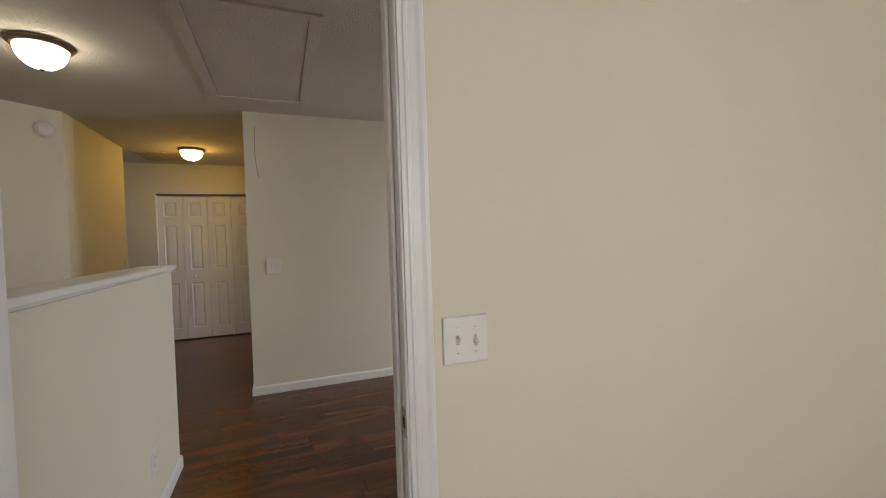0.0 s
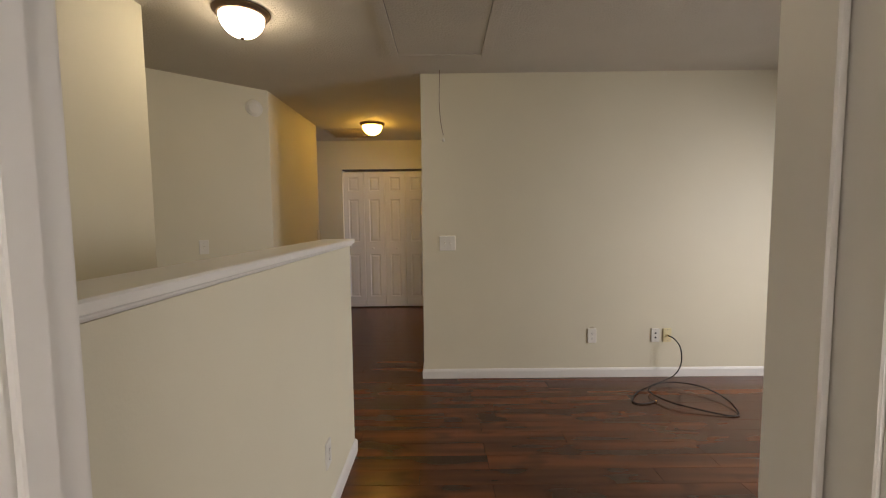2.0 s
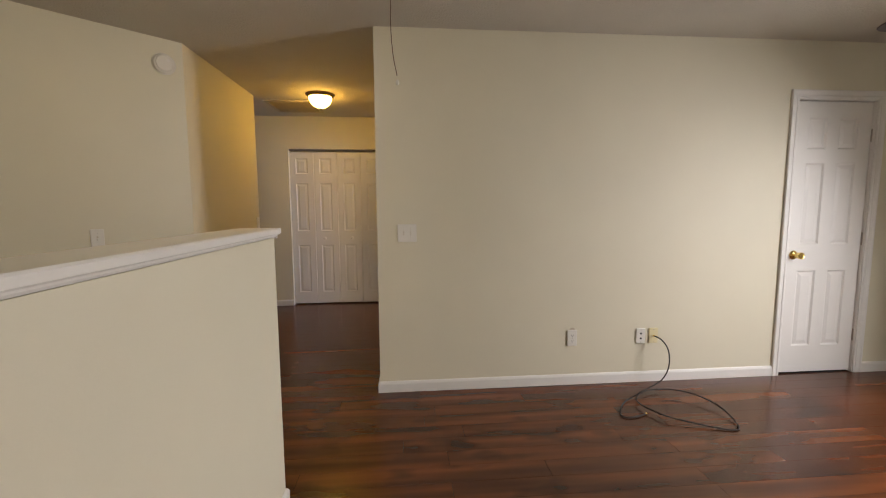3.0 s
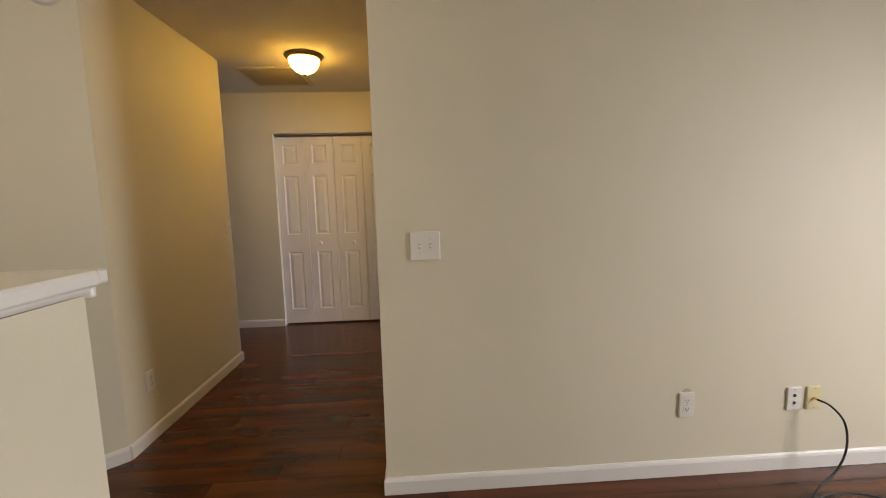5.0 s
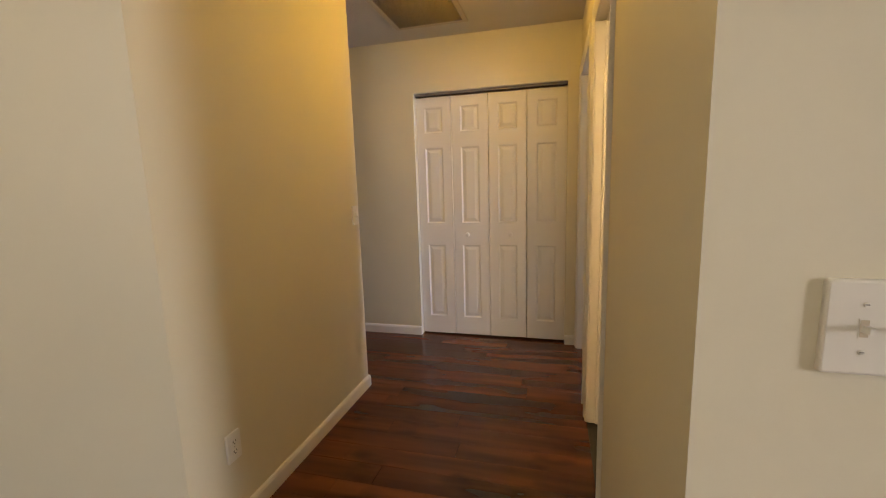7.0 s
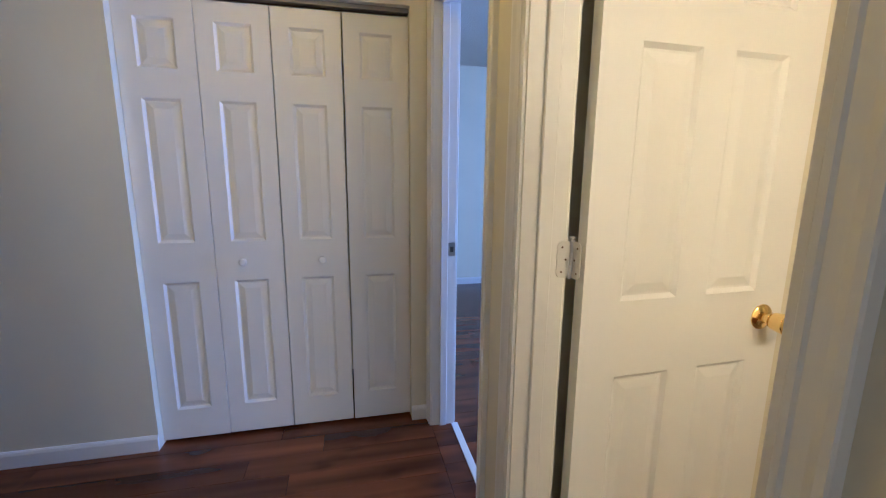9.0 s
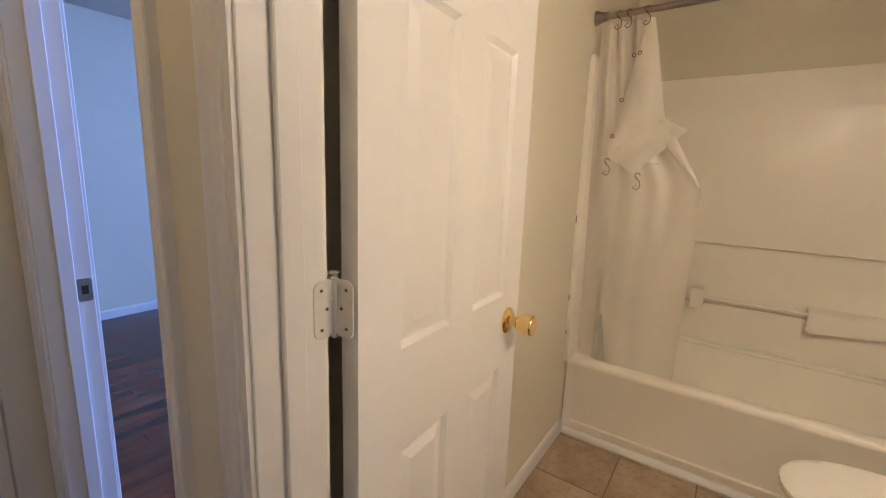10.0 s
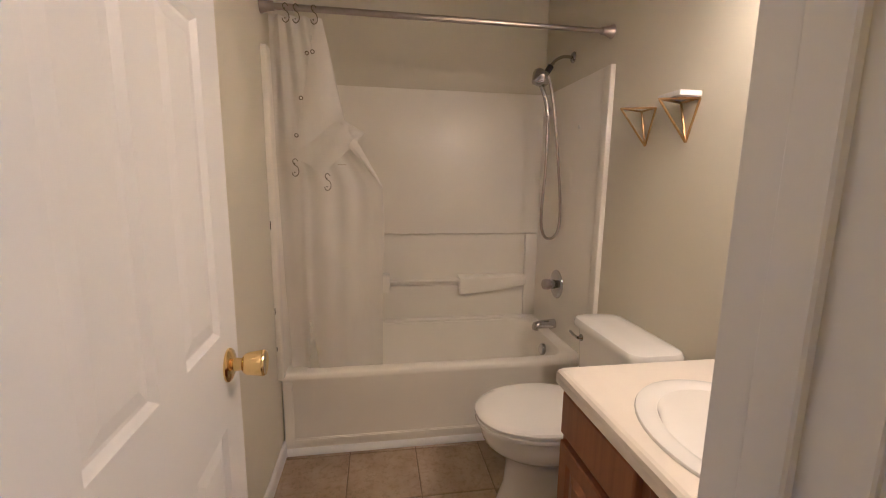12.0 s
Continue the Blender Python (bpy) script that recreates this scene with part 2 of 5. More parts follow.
def loft(rings, cap=True, closed=True):
    """Skin between rings of points of the same count."""
    bm = bmesh.new()
    vr = [[bm.verts.new(p) for p in ring] for ring in rings]
    n = len(vr[0])
    for a, b in zip(vr, vr[1:]):
        for k in range(n if closed else n - 1):
            bm.faces.new((a[k], a[(k + 1) % n], b[(k + 1) % n], b[k]))
    if cap:
        bm.faces.new(vr[0][::-1])
        bm.faces.new(vr[-1])
    return bm


def tube(points, radius, sides=10, smooth_steps=6):
    """A round bar along a smooth line through the points."""
    pts = [Vector(p) for p in points]
    if smooth_steps > 1 and len(pts) > 2:
        ext = [2 * pts[0] - pts[1]] + pts + [2 * pts[-1] - pts[-2]]
        out = []
        for i in range(1, len(ext) - 2):
            p0, p1, p2, p3 = ext[i - 1:i + 3]
            for s in range(smooth_steps):
                u = s / smooth_steps
                out.append(0.5 * (2 * p1 + (p2 - p0) * u + (2 * p0 - 5 * p1 + 4 * p2 - p3) * u * u + (3 * p1 - p0 - 3 * p2 + p3) * u ** 3))
        pts = out + [pts[-1]]
    rings, side = [], None
    for i, p in enumerate(pts):
        d = (pts[min(i + 1, len(pts) - 1)] - pts[max(i - 1, 0)]).normalized()
        if side is None:
            side = d.orthogonal().normalized()
        side = (side - d * side.dot(d)).normalized()
        up = d.cross(side)
        rings.append([p + radius * (math.cos(2 * math.pi * k / sides) * side + math.sin(2 * math.pi * k / sides) * up) for k in range(sides)])
    return loft(rings)


def moved(bm, m):
    bmesh.ops.transform(bm, matrix=m, verts=bm.verts)
    return bm


def rounded_rect(cx, cy, hx, hy, r, z, per=5):
    pts = []
    for sx, sy, a0 in ((1, 1, 0), (-1, 1, 90), (-1, -1, 180), (1, -1, 270)):
        for k in range(per + 1):
            a = radians(a0 + 90 * k / per)
            pts.append((cx + sx * (hx - r) + r * math.cos(a), cy + sy * (hy - r) + r * math.sin(a), z))
    return pts


def oval(cx, cy, rx, ry, z, n=40, power=2.0, y_back=None):
    pts = []
    for k in range(n):
        a = 2 * math.pi * k / n
        c, s = math.cos(a), math.sin(a)
        x = cx + rx * math.copysign(abs(c) ** (2 / power), c)
        y = cy + ry * math.copysign(abs(s) ** (2 / power), s)
        if y_back is not None:
            y = max(y, y_back)
        pts.append((x, y, z))
    return pts


# ---- the plan ----
CEILING = 2.44
LIVING_Y = 4.165
HALL_X = -0.39
HALL_LEFT = -1.748
CLOSET_Y = 6.898
EAST_X = 3.655
T = 0.115


def structure(name, bm, material, label, category, smooth=False):
    return tagged(link_mesh(name, bm, material, smooth), label, category, "", "structure")


def wall_along_x(x0, x1, y0, y1, *openings, top=CEILING):
    """A wall with openings (a, b, sill, head) cut through it."""
    bm = bmesh.new()
    cur = x0
    for a, b, sill, head in sorted(openings):
        add_box(bm, cur, a, y0, y1, 0, top)
        add_box(bm, a, b, y0, y1, head, top)
        if sill > 0:
            add_box(bm, a, b, y0, y1, 0, sill)
        cur = b
    add_box(bm, cur, x1, y0, y1, 0, top)
    return bm


def wall_along_y(y0, y1, x0, x1, *openings, top=CEILING):
    bm = wall_along_x(y0, y1, -x1, -x0, *openings, top=top)
    return moved(bm, Matrix.Rotation(radians(90), 4, 'Z'))


structure("wall_bedroom", wall_along_x(-3.4, 2.815, 1.15, 1.265, (-0.622, 0.145, 0, 2.055)), WALL, "beige painted bedroom partition wall", "wall")
structure("wall_living", wall_along_x(HALL_X, 2.20, LIVING_Y, 4.38), WALL, "beige painted living room wall with orange-peel texture", "wall")
structure("wall_living_end", wall_along_x(2.20, EAST_X + T, LIVING_Y, LIVING_Y + T, (2.592, 3.240, 0, 2.055)), WALL, "beige painted wall round the closed closet door", "wall")
structure("wall_closet_back", wall_along_x(2.22, EAST_X + T, 4.95, 5.06), WALL, "plain wall behind the closed closet", "wall")
structure("wall_east", wall_along_y(-1.115, LIVING_Y, EAST_X, EAST_X + T, (2.22, 2.94, 0.60, 2.08)), WALL, "beige painted outer wall with a window", "wall")
structure("wall_hall_right", wall_along_y(4.38, CLOSET_Y, HALL_X, HALL_X + T, (5.143, 5.789, 0, 2.055), (6.012, 6.835, 0, 2.055)), WALL, "beige hall wall with two doorways", "wall")
structure("wall_closet", wall_along_x(-3.175, HALL_X + T, CLOSET_Y, CLOSET_Y + T, (-1.686, -0.483, 0, 2.035)), WALL, "beige painted wall round the folding closet doors", "wall")
structure("wall_closet_rear", wall_along_x(-1.9, -0.3, 7.55, 7.65), WALL, "plain rear wall of the linen closet", "wall")
structure("wall_closet_side", wall_along_y(CLOSET_Y + T, 7.55, -1.9, -1.80), WALL, "plain side wall of the linen closet", "wall")
structure("wall_hall_left", wall_along_y(4.545, 5.925, HALL_LEFT - T, HALL_LEFT), WALL, "beige painted hall wall ending at a corner", "wall")
structure("wall_nook", wall_along_x(-3.175, HALL_LEFT - T, 5.81, 5.925), WALL, "beige wall of the side passage", "wall")
structure("wall_west_hall", wall_along_y(5.925, CLOSET_Y, -3.175, -3.06), WALL, "plain beige end wall of the side passage", "wall")
structure("wall_stair", wall_along_y(1.265, 3.09, -1.905, -1.79), WALL, "cream painted full-height wall beside the stairwell", "wall")
structure("wall_stair_return", wall_along_x(-3.4, -1.905, 2.975, 3.09), WALL, "cream return wall behind the stairwell corner", "wall")
structure("wall_bedroom_left", wall_along_y(-2.6, 1.15, -1.9, -1.785), WALL, "beige bedroom side wall", "wall")
structure("wall_bedroom_right", wall_along_y(-2.6, 1.15, 2.7, 2.815), WALL, "beige bedroom side wall", "wall")
structure("wall_bedroom_south", wall_along_x(-1.9, 2.815, -2.715, -2.6, (0.0, 1.8, 0.80, 2.08)), WALL, "beige bedroom outer wall with a window", "wall")
# unseen nook end, added to let fill light in
structure("wall_nook_south", wall_along_x(2.815, EAST_X, -1.115, -1.0, (2.85, 3.62, 0.62, 2.08)), WALL, "beige wall of the added, unseen nook, with a narrow window", "wall")
structure("wall_bath_back", wall_along_y(4.38, 5.90, 2.085, 2.20), WALL, "beige painted bathroom end wall above the tub", "wall")
structure("wall_bath_partition", wall_along_x(HALL_X + T, 2.975, 5.90, 6.012), WALL, "beige painted bathroom side wall", "wall")
structure("wall_back_bedroom", wall_along_x(HALL_X, 2.975, 9.50, 9.615), WALL, "pale wall of the back bedroom", "wall")
structure("wall_back_bedroom_left", wall_along_y(CLOSET_Y + T, 9.50, HALL_X + 0.0, HALL_X + T), WALL, "pale side wall of the back bedroom", "wall")
structure("wall_back_bedroom_right", wall_along_y(6.012, 9.50, 2.86, 2.975, (6.06, 6.46, 0.78, 2.08)), WALL, "pale outer wall with a window", "wall")

# the slanted wall between stairwell and hall
SLANT = math.atan2(0.645, 0.731)
slant_m = pose(HALL_LEFT, 4.545, 0, 0, 0, math.degrees(SLANT))
structure("wall_slanted", moved(boxes((-2.35, 0.0, 0.0, T, 0, CEILING)), slant_m), WALL, "pale beige slanted wall with a smoke detector", "wall")

bm = boxes((-3.6, 4.0, -2.9, 9.8, CEILING, CEILING + 0.12))
structure("ceiling", bm, CEIL, "off-white knockdown-textured ceiling", "ceiling")
floor = structure("floor", boxes((-3.6, 4.0, -2.9, 9.8, -0.20, -0.012)), DARK, "dark reddish-brown laminate plank floor", "floor")
structure("ground", boxes((-400, 400, -400, 400, -0.5, -0.3)), GROUND, "plain bare ground outside the windows", "ground")


# ---- half wall ----
half = structure("wall_half", boxes((-0.845, -0.730, 1.265, 3.085, 0, 1.166)), WALL, "cream painted half wall guarding the stairwell", "half wall")
cap_profile = [(-0.876, 1.184), (-0.876, 1.200), (-0.872, 1.205), (-0.710, 1.205), (-0.706, 1.200), (-0.706, 1.184), (-0.710, 1.180), (-0.720, 1.179),
               (-0.721, 1.174), (-0.725, 1.169), (-0.730, 1.167), (-0.845, 1.167), (-0.850, 1.169), (-0.854, 1.174), (-0.855, 1.179), (-0.872, 1.180)]
part("cap", loft([[(x, y, z) for x, z in cap_profile] for y in (1.267, 3.085)]), TRIM, half, "white painted wooden cap with moulding")
part("cap_nosing", boxes((-0.876, -0.706, 3.085, 3.106, 1.182, 1.205), bevel=0.004), TRIM, half, "white painted cap nosing")
part("cap_moulding", boxes((-0.857, -0.719, 3.085, 3.096, 1.162, 1.182), bevel=0.003), TRIM, half, "white moulding under the cap")


# ---- skirting, casings and jambs ----
BASE_PROFILE = [(0, 0), (0.013, 0), (0.013, 0.060), (0.009, 0.071), (0.004, 0.077), (0, 0.077)]


def baseboard(p0, p1, ext0=0.0, ext1=0.0, name="baseboard"):
    """Along the foot of a wall from p0 to p1, with the room on the right-hand side."""
    a, b = Vector((*p0, 0)), Vector((*p1, 0))
    d = (b - a).normalized()
    n = Vector((d.y, -d.x, 0))
    rings = [[p + d * e * u + n * u + Vector((0, 0, z + 0.001)) for u, z in BASE_PROFILE] for p, e in ((a, -ext0), (b, ext1))]
    return structure(name, loft(rings), TRIM, "white painted skirting board along the wall foot", "baseboard")


baseboard((HALL_X, LIVING_Y), (2.548, LIVING_Y), 1, 0)
baseboard((3.284, LIVING_Y), (EAST_X, LIVING_Y), 0, -1)
baseboard((EAST_X, LIVING_Y), (EAST_X, -1.0), -1, -1)
baseboard((HALL_X, 5.085), (HALL_X, LIVING_Y), 0, 1)
baseboard((-0.730, 1.265), (-0.730, 3.085), -1, 1)
baseboard((-0.730, 3.085), (-0.845, 3.085), 1, 1)
baseboard((HALL_LEFT, 4.545), (HALL_LEFT, 5.925), 0, 1)
baseboard((HALL_LEFT, 5.925), (-3.06, 5.925), 1, -1)
sx, sy = HALL_LEFT - 1.2 * math.cos(SLANT), 4.545 - 1.2 * math.sin(SLANT)
baseboard((sx, sy), (HALL_LEFT, 4.545), 0, 0)
baseboard((-3.06, CLOSET_Y), (-1.686, CLOSET_Y), -1, 0)
baseboard((-0.483, CLOSET_Y), (HALL_X, CLOSET_Y), 0, -1)
baseboard((HALL_X + T, 9.50), (2.86, 9.50), -1, -1)
baseboard((HALL_X + T, 5.90), (1.335, 5.90), -1, 0)
baseboard((2.815, 1.265), (0.190, 1.265), 1, 0)
baseboard((0.190, 1.15), (2.70, 1.15), 0, -1)
baseboard((1.335, 4.38), (0.55, 4.38), 0, 0)

CASE_PROFILE = [(0.0, 0.0), (0.0, 0.008), (0.010, 0.010), (0.013, 0.013), (0.020, 0.013), (0.023, 0.010), (0.040, 0.013), (0.050, 0.017), (0.058, 0.017), (0.060, 0.014), (0.060, 0.0)]


def doorway(name, m, w, h, depth, stop_at, label, both=True):
    """Casing, jamb and stop of an opening w by h; local x across, the wall from y = 0 to depth."""
    top = thing(name, label, "door frame", m, "", "structure")
    rv = 0.005

    def casing(side):
        rings = []
        for px, pz in ((-1, 0), (-1, 1), (1, 1), (1, 0)):
            ring = []
            for u, t in CASE_PROFILE:
                x = (-rv - u) if px < 0 else (w + rv + u)
                z = (h + rv + u) if pz else 0.0
                ring.append((x, -t if side else depth + t, z))
            rings.append(ring)
        return loft(rings)
    part("casing", casing(True), TRIM, top, "white moulded door casing", False)
    if both:
        part("casing", casing(False), TRIM, top, "white moulded door casing", False)
    jt = 0.017
    part("jamb", boxes((-jt, 0, -0.001, depth + 0.001, 0, h), bevel=0.0015, segments=1), TRIM, top)
    part("jamb", boxes((w, w + jt, -0.001, depth + 0.001, 0, h), bevel=0.0015, segments=1), TRIM, top)
    part("head_jamb", boxes((-jt, w + jt, -0.001, depth + 0.001, h, h + jt), bevel=0.0015, segments=1), TRIM, top)
    s0, s1 = stop_at
    part("stop", boxes((0, 0.010, s0, s1, 0, h - 0.010), bevel=0.002, segments=1), TRIM, top)
    part("stop", boxes((w - 0.010, w, s0, s1, 0, h - 0.010), bevel=0.002, segments=1), TRIM, top)
    part("stop", boxes((0, w, s0, s1, h - 0.010, h), bevel=0.002, segments=1), TRIM, top)
    return top


def wall_m(x, y, z, facing):
    """A pose on a wall face; local -y points into the room."""
    return pose(x, y, z, 0, 0, {"south": 0, "east": 90, "north": 180, "west": -90}[facing])


# bedroom doorway: x -0.592 to 0.127, wall y 1.15 to 1.265; the leaf swings into the bedroom
frame_bed = doorway("door_frame_1", pose(-0.604, 1.15, 0), 0.731, 2.037, T, (0.040, 0.075), "white moulded frame of the bedroom doorway")
frame_bath = doorway("door_frame_2", pose(HALL_X, 5.772, 0, 0, 0, -90), 0.603, 2.037, T, (0.040, 0.075), "white moulded frame of the bathroom doorway")
frame_back = doorway("door_frame_3", pose(HALL_X, 6.818, 0, 0, 0, -90), 0.788, 2.037, T, (0.040, 0.075), "white moulded frame of the back bedroom doorway")
frame_closet = doorway("door_frame_4", pose(2.610, LIVING_Y, 0), 0.612, 2.037, T, (0.060, 0.095), "white moulded frame round the closed closet door")


# ---- panel doors ----
def panel_door(top, w, h, thick, columns, rows, z0=0.0):
    """A moulded panel door leaf under top: x 0..w, y 0..thick, z from z0. Columns and rows give the panels' edges."""
    us = sorted({0.0, w, *[c for col in columns for c in col]})
    vs = sorted({0.0, h, *[r for row in rows for r in row]})
    bm = bmesh.new()
    slope, deep = 0.011, 0.009
    for side in (0, 1):
        y = 0.0 if side == 0 else thick
        s = 1 if side == 0 else -1
        for a, b in zip(us, us[1:]):
            for c, d in zip(vs, vs[1:]):
                o = [bm.verts.new((x, y, z0 + z)) for x, z in ((a, c), (b, c), (b, d), (a, d))]
                if (a, b) in columns and (c, d) in rows:
                    i = [bm.verts.new((x, y + s * deep, z0 + z)) for x, z in ((a + slope, c + slope), (b - slope, c + slope), (b - slope, d - slope), (a + slope, d - slope))]
                    for k in range(4):
                        bm.faces.new((o[k], o[(k + 1) % 4], i[(k + 1) % 4], i[k]))
                else:
                    bm.faces.new(o)
    for x0, x1, z_0, z_1 in ((0, 0, 0, h), (w, w, 0, h), (0, w, 0, 0), (0, w, h, h)):
        if x0 == x1:
            q = [(x0, 0, z_0), (x0, thick, z_0), (x0, thick, z_1), (x0, 0, z_1)]
        else:
            q = [(x0, 0, z_0), (x1, 0, z_0), (x1, thick, z_0), (x0, thick, z_0)]
        bm.faces.new([bm.verts.new((p[0], p[1], z0 + p[2])) for p in q])
    bmesh.ops.remove_doubles(bm, verts=bm.verts, dist=1e-5)
    leaf = part("leaf", bm, DOOR, top)
    shared = {}
    for a, b in columns:
        for c, d in rows:
            key = (round(b - a, 4), round(d - c, 4))
            if key not in shared:
                pw, ph = b - a, d - c
                rings = []
                for inset, dep in ((slope, deep), (slope + 0.006, deep), (slope + 0.030, 0.0035)):
                    rings.append([(x, dep, z) for x, z in ((inset, inset), (pw - inset, inset), (pw - inset, ph - inset), (inset, ph - inset))])
                back = [[(x, thick - y, z) for x, y, z in r] for r in rings[::-1]]
                ob = part("panel", loft(rings[::-1] + back[::-1]), DOOR, leaf)
                shared[key] = ob.data
            else:
                ob = new("panel", shared[key])
                ob.parent = leaf
            ob.location = (a, 0, z0 + c)
    return leaf


def knob_set(parent, x, y, z, out, material=BRASS, size=1.0):
    """A round door knob with its rose; out is the sign of y that it points to."""
    turn = Matrix.Translation((x, y, z)) @ Matrix.Rotation(radians(90 if out < 0 else -90), 4, 'X')
    rose = [(0.0, 0), (0.033, 0), (0.033, 0.003), (0.029, 0.007), (0.018, 0.010), (0.013, 0.012), (0.012, 0.030)]
    ball = [(0.012, 0.026), (0.017, 0.028), (0.0205, 0.032), (0.0225, 0.038), (0.0240, 0.050), (0.0258, 0.064), (0.0255, 0.067), (0.0235, 0.0695), (0.019, 0.0690), (0.012, 0.0685), (0.0001, 0.068)]
    k = part("knob", moved(lathe([(r * size, h * size) for r, h in ball], 32), turn), material, parent, "polished brass door knob", True)
    part("rose", moved(lathe([(max(r, 0.0001) * size, h * size) for r, h in rose], 32), turn), material, k, "", True)
    part("key_button", moved(lathe([(0.008, 0.0680), (0.008, 0.0715), (0.0001, 0.0717)], 16), turn), material, k, "", True)
    return k


SIX_ROWS = [(0.205, 0.785), (0.985, 1.580), (1.680, 1.905)]


def six_columns(w):
    st, mid = 0.105, 0.095
    pw = (w - 2 * st - mid) / 2
    return [(st, st + pw), (st + pw + mid, w - st)]


def hinge(parent, x, y, z, sx, sy):
    """A three-screw butt hinge lying open round the pin at x, y: one leaf along x, the other along y."""
    hh = 0.0445
    k = part("hinge", moved(lathe([(0.0001, -hh - 0.004), (0.0045, -hh - 0.004), (0.0062, -hh), (0.0062, -0.016), (0.0055, -0.0155), (0.0055, -0.0145), (0.0062, -0.014), (0.0062, 0.014), (0.0055, 0.0145), (0.0055, 0.0155), (0.0062, 0.016), (0.0062, hh), (0.0035, hh + 0.001), (0.0035, hh + 0.005), (0.0072, hh + 0.007), (0.0072, hh + 0.010), (0.0001, hh + 0.0115)], 16), Matrix.Translation((x, y, z))), PAINTED, parent, "white painted butt hinge", True)
    for ax in (0, 1):
        s = sx if ax == 0 else sy
        rings = []
        for off in (-0.001, 0.001):
            ring = []
            for p in rounded_rect(0.0195, 0, 0.0195, hh, 0.014, 0, 5):
                q = (x + s * p[0], y + off, z + p[1]) if ax == 0 else (x + off, y + s * p[0], z + p[1])
                ring.append(q)
            rings.append(ring)
        part("hinge_leaf", loft(rings), PAINTED, k, "", False)
        for du, dz in ((0.026, 0.030), (0.016, 0.0), (0.026, -0.030)):
            c = (x + s * du, y + 0.0012 * sy, z + dz) if ax == 0 else (x + 0.0012 * sx, y + s * du, z + dz)
            rot = Matrix.Rotation(radians(90), 4, 'X' if ax == 0 else 'Y')
            part("screw", moved(lathe([(0.0026, -0.0008), (0.0026, 0.0008), (0.0001, 0.0009)], 10), Matrix.Translation(c) @ rot), BRONZE, k)
    return k


PAINTED = surface("painted_hinge", (0.66, 0.64, 0.60), 0.35, 0.1, 80, 0.1, 0.06, 9.0)

# bedroom door, open at a right angle into the bedroom
door_bed = thing("door_1", "white six-panel bedroom door standing open", "door", pose(-0.600, 1.146, 0.010, 0, 0, -90), "", "structure")
leaf = panel_door(door_bed, 0.722, 2.022, 0.035, [(0.092, 0.318), (0.404, 0.630)], [(z0 - 0.036, z1 - 0.036) for z0, z1 in SIX_ROWS])
leaf.matrix_local = pose(0, -0.035, 0)
knob_set(leaf, 0.648, 0.035, 0.905, 1)

# bathroom door, open along the side wall
door_bath = thing("door_2", "white six-panel bathroom door standing open", "door", pose(-0.252, 5.778, 0.012, 0, 0, 2.2), "", "structure")
leaf = panel_door(door_bath, 0.636, 2.020, 0.035, six_columns(0.636), SIX_ROWS)
leaf.matrix_local = pose(0.012, -0.037, 0)
knob_set(leaf, 0.566, 0.0, 0.908, -1, BRASS, 1.08)
for hz in (0.28, 1.09, 1.80):
    hinge(door_bath, -0.006, -0.006, hz, -1, -1)

# closet door in the living room wall, shut
door_closet = thing("door_3", "white six-panel closet door, shut, with a brass knob", "door", pose(2.613, LIVING_Y + 0.020, 0.012), "", "structure")
leaf = panel_door(door_closet, 0.606, 2.018, 0.035, six_columns(0.606), SIX_ROWS)
knob_set(leaf, 0.064, 0.0, 0.905, -1)
for hz in (0.28, 1.02, 1.78):
    part("hinge", moved(lathe([(0.0045, -0.046), (0.006, -0.044), (0.006, 0.044), (0.0045, 0.048)], 12), Matrix.Translation((0.610, -0.004, hz))), STEEL, door_closet, "small brass hinge barrel", True)

# folding closet doors: four narrow leaves
BIFOLD_ROWS = [(0.150, 0.780), (0.965, 1.585), (1.706, 1.905)]
bifold = thing("door_4", "white folding closet doors, shut, four panelled leaves", "closet door", pose(-1.686, CLOSET_Y + 0.045, 0.016), "", "structure")
lw = 1.203 / 4
for k in range(4):
    lf = panel_door(bifold, lw - 0.005, 1.985, 0.032, [(0.072, lw - 0.078)], BIFOLD_ROWS)
    lf.matrix_local = pose(k * lw + (0.0025, 0.0015, 0.0020, 0.0035)[k], 0.003 if k in (1, 2) else 0, 0)
    if k in (1, 2):
        kx = 0.120 if k == 1 else 0.173
        turn = Matrix.Translation((kx, 0.0, 0.870)) @ Matrix.Rotation(radians(90), 4, 'X')
        part("knob", moved(lathe([(0.008, 0), (0.0075, 0.008), (0.012, 0.014), (0.017, 0.020), (0.018, 0.026), (0.014, 0.032), (0.0001, 0.034)], 20), turn), TRIM, lf, "small white wooden knob", True)
part("track", boxes((0.0, 1.203, -0.012, 0.030, 2.000, 2.019)), GREY_METAL, bifold, "grey metal sliding track")


# strike plates on jambs
def strike(parent, x, y, z, facing):
    m = Matrix.Translation((x, y, z)) @ Matrix.Rotation(radians({"left": 90, "right": -90, "south": 0}[facing]), 4, 'Z')
    rings = [[(p[0], -o, p[1]) for p in rounded_rect(0, 0, 0.017, 0.034, 0.007, 0, 4)] for o in (0.0, 0.0016)]
    ob = part("strike_plate", moved(loft(rings), m), STEEL, parent, "worn steel strike plate")
    part("latch_hole", moved(boxes((-0.008, 0.008, -0.0024, -0.0012, -0.013, 0.013)), m), DARK, ob, "dark latch hole")
    for dz in (-0.025, 0.025):
        part("screw", moved(lathe([(0.004, 0), (0.004, 0.001)], 10), m @ pose(0, -0.0016, dz, 90)), STEEL, ob)
    return ob


strike(frame_bed, 0.731, 0.020, 0.890, "right")
strike(frame_back, 0.0, 0.095, 0.935, "left")


